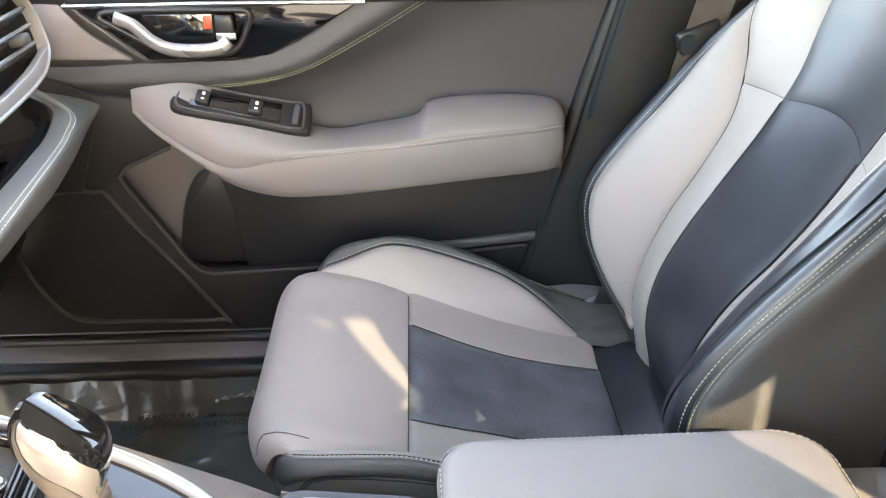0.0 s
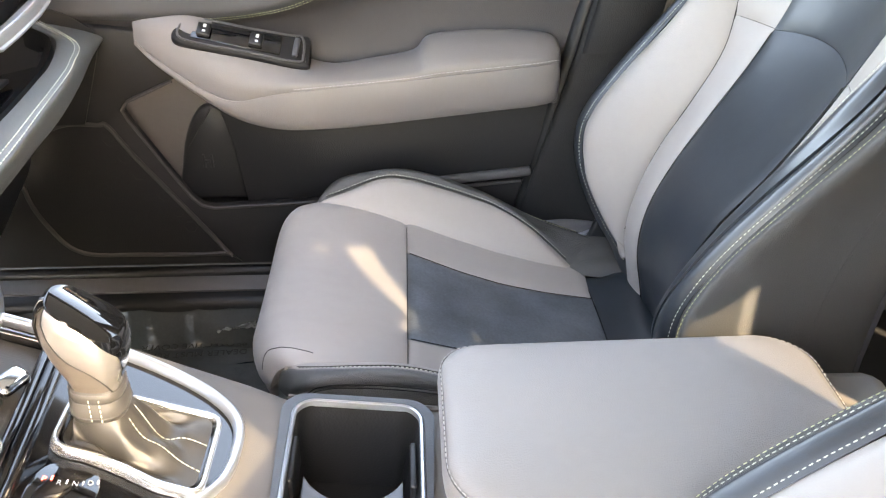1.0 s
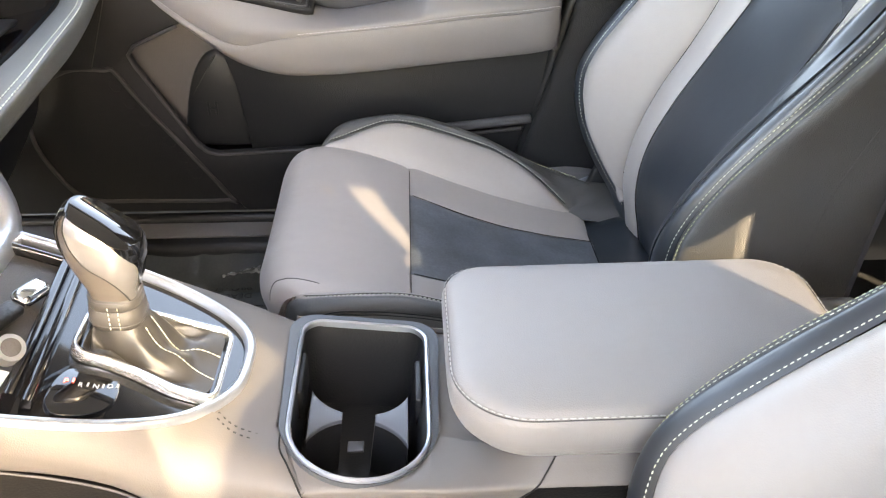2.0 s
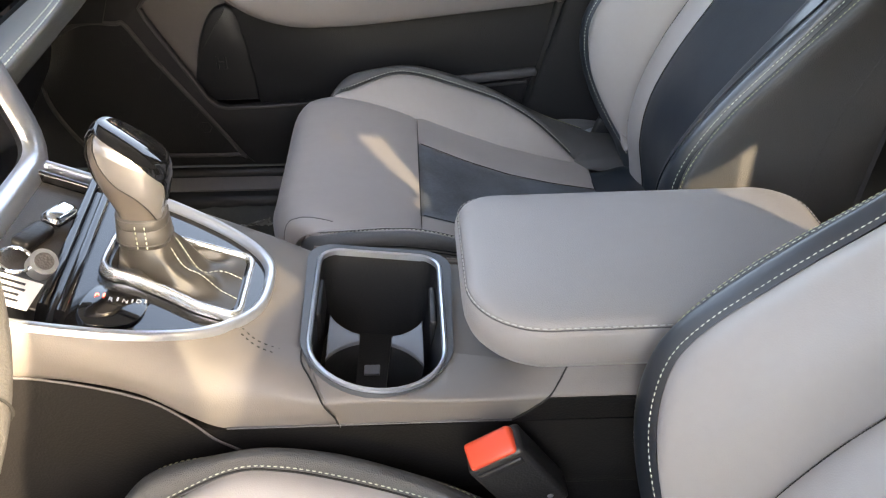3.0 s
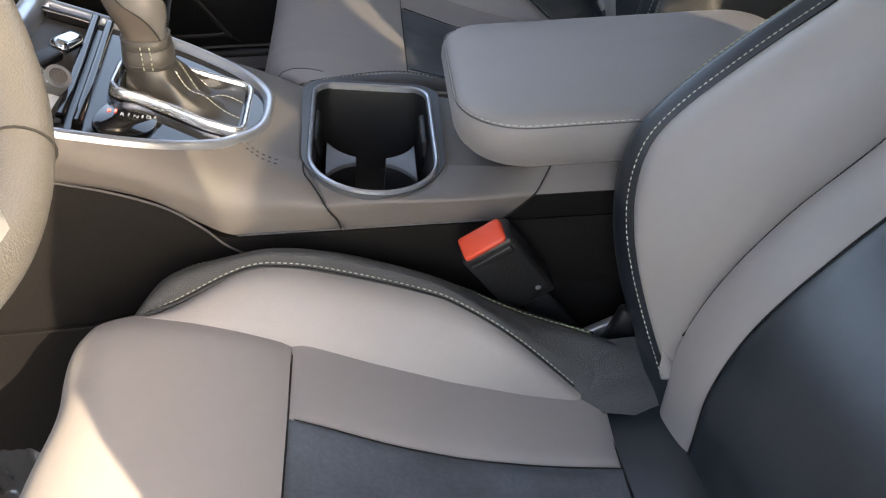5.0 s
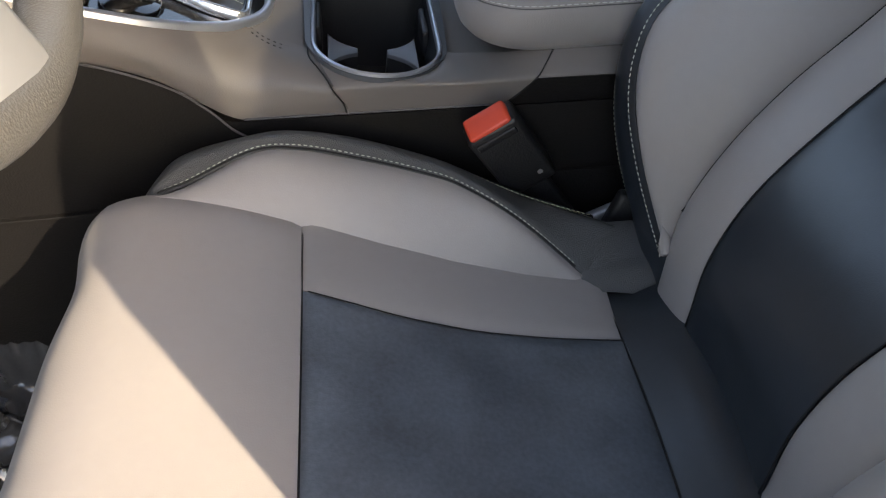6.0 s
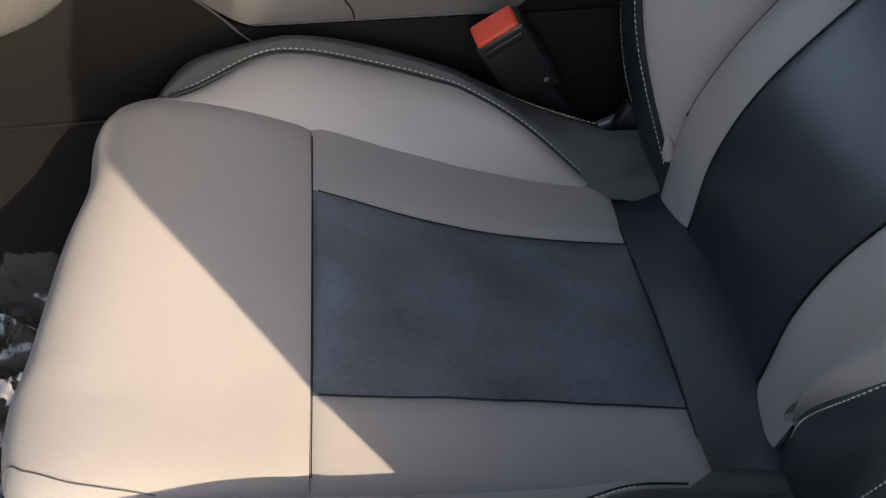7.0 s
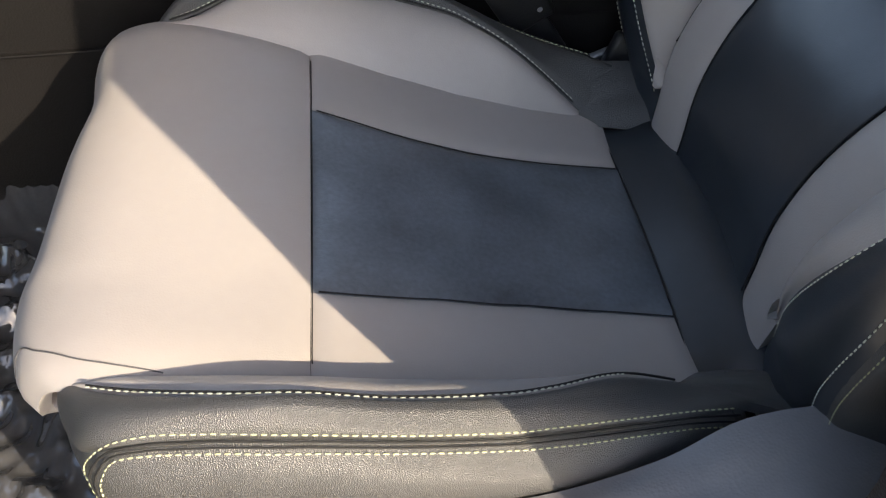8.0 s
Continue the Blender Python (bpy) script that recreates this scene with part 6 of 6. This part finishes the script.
put("glove_box", shell(loft_points(rails, 20, 16), (1, 0, 0), 0.006), DOOR_DARK, dash, "dark glove box lid")
# air vent at the passenger's end
vent = thing("air_vent", "silver-framed side air vent with grey slats", "air vent", kind="structure")
VM = Matrix.Translation((-0.455, 0.875, 0.690)) @ Matrix.Rotation(radians(80), 4, "Y")
vo = [(0.0576, -0.10), (0.056, -0.0433), (0.0518, 0.024), (0.0451, 0.066), (0.0327, 0.0904), (0.0203, 0.100), (-0.0211, 0.100), (-0.0371, 0.0894), (-0.07, 0.062), (-0.09, 0.03), (-0.10, -0.10)]
vl = arclen([VM @ Vector((x, y, 0)) for x, y in vo], 80, True)
vl = [(vl[i - 1] + vl[i] * 2 + vl[(i + 1) % 80]) / 4 for i in range(80)]
put("vent_frame", sweep(vl, [(-0.0026, -0.022), (-0.0026, 0.002), (0, 0.0035), (0.0026, 0.002), (0.0026, -0.022)], closed=True, up=VM.to_3x3() @ Vector((0, 0, 1))), VENT_SILVER, vent, "bright silver vent frame")
lip = [(0.0570, -0.10), (0.0553, -0.0433), (0.0510, 0.024), (0.0443, 0.065), (0.0320, 0.089), (0.0203, 0.0975), (0.0260, 0.074), (0.0345, 0.030), (0.0400, -0.040), (0.0420, -0.10)]
put("vent_lip", slab(lip, 0.010, VM @ Matrix.Translation((0, 0, 0.002)), 0.0015), VENT_SILVER, vent, "broad silver lower lip of the vent")
put("vent_shell", sweep([p + VM.to_3x3() @ Vector((0, 0, -0.012)) for p in vl], [(-0.003, -0.03), (-0.003, 0.0), (0.001, 0.0), (0.001, -0.03)], closed=True, up=VM.to_3x3() @ Vector((0, 0, 1))), BLACK, vent, "black shell behind the frame")
put("vent_back", slab([(x * 0.97, y * 0.97) for x, y in vo], 0.01, VM @ Matrix.Translation((0, 0, -0.036))), BLACK, vent)
for k in range(6):
    v = -0.086 + 0.0205 * k
    end = table((-0.10, -0.07, -0.0371, -0.0211, 0.03), (0.02, 0.056, 0.083, 0.093, 0.078), v)
    put("slat", rbox((0.005, end + 0.095, 0.022), VM @ Vector((v, (end - 0.095) / 2, -0.013)), 0.0012, VM.to_3x3().to_4x4() @ Matrix.Rotation(radians(-35), 4, "Y")), SLAT, vent)
put("vent_tab", rbox((0.012, 0.024, 0.018), VM @ Vector((0.0, 0.045, -0.004)), 0.003, VM.to_3x3().to_4x4()), GREY, vent, "small grey slider on a slat")

# ---- centre screen with its silver surround ----
screen = thing("centre_screen", "dark centre touchscreen in a thick satin silver surround", "screen", kind="structure")
SC = Matrix.Translation((-0.352, 0.352, 0.588)) @ Matrix.Rotation(radians(-16), 4, "Y")
so = [(-0.094, 0.30), (-0.094, -0.046), (-0.078, -0.062), (0.078, -0.062), (0.094, -0.046), (0.094, 0.30)]
PM = SC @ Matrix(((0, 0, 1, 0), (1, 0, 0, 0), (0, 1, 0, 0), (0, 0, 0, 1)))
sl = arclen([PM @ Vector((x, y, 0)) for x, y in so], 90, True)
for _ in range(3):
    sl = [(sl[i - 1] + sl[i] * 2 + sl[(i + 1) % 90]) / 4 for i in range(90)]
put("surround", sweep(sl, [(-0.014, -0.03), (-0.014, -0.004), (-0.010, 0.003), (0.0, 0.005), (0.010, 0.003), (0.014, -0.004), (0.014, -0.03)], closed=True, up=PM.to_3x3() @ Vector((0, 0, 1))), SATIN, screen)
put("glass", slab([(x * 0.92, y * 0.96 + 0.004) for x, y in so], 0.02, PM @ Matrix.Translation((0, 0, -0.004))), PIANO, screen, "dark screen glass")

# ---- steering wheel ----
wheel = thing("steering_wheel", "leather steering wheel with silver spoke trim before the driver's seat", "steering wheel")
WM = Matrix.Translation((-0.320, 0.003, 0.740)) @ Matrix.Rotation(radians(57.3), 4, "Y")
WR = 0.187
rim_leather = material("rim_leather", (0.095, 0.092, 0.089), 0.36, grain=0.5, grain_scale=700, spread=0.08)
rim = [WM @ Vector((WR * math.cos(a), WR * math.sin(a), 0)) for a in [2 * math.pi * i / 96 for i in range(96)]]
rm = put("rim", sweep(rim, circle(0.0165, 18, 0.0155), closed=True, up=WM.to_3x3() @ Vector((0, 0, 1))), rim_leather, wheel, "grained leather rim")
put("rim_seam", sweep([WM @ Vector(((WR + 0.0172 * math.cos(b)) * math.cos(0.35), (WR + 0.0172 * math.cos(b)) * math.sin(0.35), 0.0162 * math.sin(b))) for b in [2 * math.pi * k / 24 for k in range(24)]], circle(0.0008, 5), closed=True, up=(0.3, 0.9, 0.2)), SEAM, rm)
hub = put("hub", bmesh.new(), BLACK, wheel, "black airbag hub")
skin([[WM @ Vector((r * 0.9 * math.cos(a), r * 1.15 * math.sin(a), z)) for a in [2 * math.pi * i / 40 for i in range(40)]] for r, z in ((0.06, -0.05), (0.07, -0.01), (0.068, 0.012), (0.055, 0.022), (0.02, 0.027))], hub)
for a0 in (77, -103, -13):
    d = radians(a0)
    pts = [WM @ Vector((r * math.cos(d), r * math.sin(d), z)) for r, z in ((0.05, 0.0), (0.10, 0.002), (0.15, 0.0), (0.175, 0.0))]
    put("spoke", sweep(spline(pts, 14), [(-0.03, -0.010), (-0.03, 0.006), (0.03, 0.006), (0.03, -0.010)], up=WM.to_3x3() @ Vector((0, 0, 1)), scale=[1.0 - 0.25 * math.sin(math.pi * i / 13) for i in range(14)]), BLACK, wheel)
    pts = [WM @ Vector((r * math.cos(d), r * math.sin(d), z)) for r, z in ((0.075, 0.010), (0.12, 0.012), (0.182, 0.011))]
    wide = 2.5 if a0 == -13 else 1.0
    put("spoke_trim", sweep(spline(pts, 14), [(-0.018 * wide, -0.004), (-0.017 * wide, 0.002), (-0.0145 * wide, 0.004), (0.0145 * wide, 0.004), (0.017 * wide, 0.002), (0.018 * wide, -0.004)], up=WM.to_3x3() @ Vector((0, 0, 1))), VENT_SILVER, wheel, "satin silver spoke trim")
put("column", sweep([WM @ Vector((0, 0, -0.05)), WM @ Vector((0, 0, -0.30))], circle(0.05, 20)), BLACK, wheel, "black steering column shroud")

# ---- floor mats under protective film ----
def film_sheet(name, x0, x1, y0, y1, z, label, seed, amp, mat, climb=0.0):
    th = thing(name, label, "floor mat")
    put("mat", rbox((x1 - x0, y1 - y0, 0.008), ((x0 + x1) / 2, (y0 + y1) / 2, FLOOR + 0.0045), 0.003), CARPET, th, "black carpet mat")
    g = []
    for i in range(150):
        row = []
        for j in range(130):
            x, y = x0 + 0.012 + (x1 - x0 - 0.024) * i / 149, y0 + 0.012 + (y1 - y0 - 0.024 + climb) * j / 129
            up = max(0.0, y - y1 + 0.012)
            y = min(y, y1 - 0.012 + 0.2 * up)
            k = noise.noise(Vector((x * 9, y * 14, seed))) + (0.5 * (1 - 2 * abs(noise.noise(Vector((x * 48, y * 40, seed + 2))))) if amp > 0.01 else 0) + 0.6 * noise.noise(Vector((x * 26, y * 33, seed + 4)))
            rid = 1 - abs(noise.noise(Vector((x * 12 + 3, y * 18, seed + 9))))
            row.append(Vector((x, y - 0.004 * k * (up > 0), z + up + amp * (k * 0.5 + 0.9 * rid ** 4))))
        g.append(row)
    put("film", grid_bm(g), mat, th, "clear crinkled protective plastic film")
    return th


pm = film_sheet("floor_mat_passenger", -0.68, -0.06, 0.50, 0.945, FLOOR + 0.012, "passenger's black floor mat under printed protective film", 2.0, 0.006, FILM, 0.062)
film_sheet("floor_mat_driver", -0.66, -0.20, -0.22, 0.232, FLOOR + 0.016, "driver's black floor mat under crinkled protective film", 7.0, 0.020, DRIVER_FILM, 0.055)
PRINT = material("film_print", (0.006, 0.006, 0.006), 0.5, spread=0.1)
for k, txt in enumerate(("DEALER MUST REMOVE", "PROTECTIVE COVER")):
    word(txt, 0.0175, Matrix.Translation((-0.352 + 0.008 * k, 0.908 + 0.022 * k, FLOOR + 0.0225)) @ Matrix.Rotation(math.pi + 0.05, 4, "Z"), PRINT, pm, "printed_warning")

# crumpled corner of the film standing up at the sill, sun glint painted pale
g = []
for i in range(24):
    row = []
    for j in range(10):
        u, v = i / 23, j / 9
        k = noise.noise(Vector((u * 7, v * 5, 3.3)))
        row.append(Vector((-0.305 + 0.06 * u + 0.004 * k, 0.944 - 0.020 * v + 0.005 * k, 0.140 + 0.030 * v * (0.4 + 0.6 * u) + 0.006 * noise.noise(Vector((u * 9, v * 6, 8.1))))))
    g.append(row)
put("film_flap", grid_bm(g), material("film_corner_glint", (0.55, 0.57, 0.58), 0.12, coat=1.0, spread=0.1), pm, "crumpled corner of the film with its sun glint painted pale")
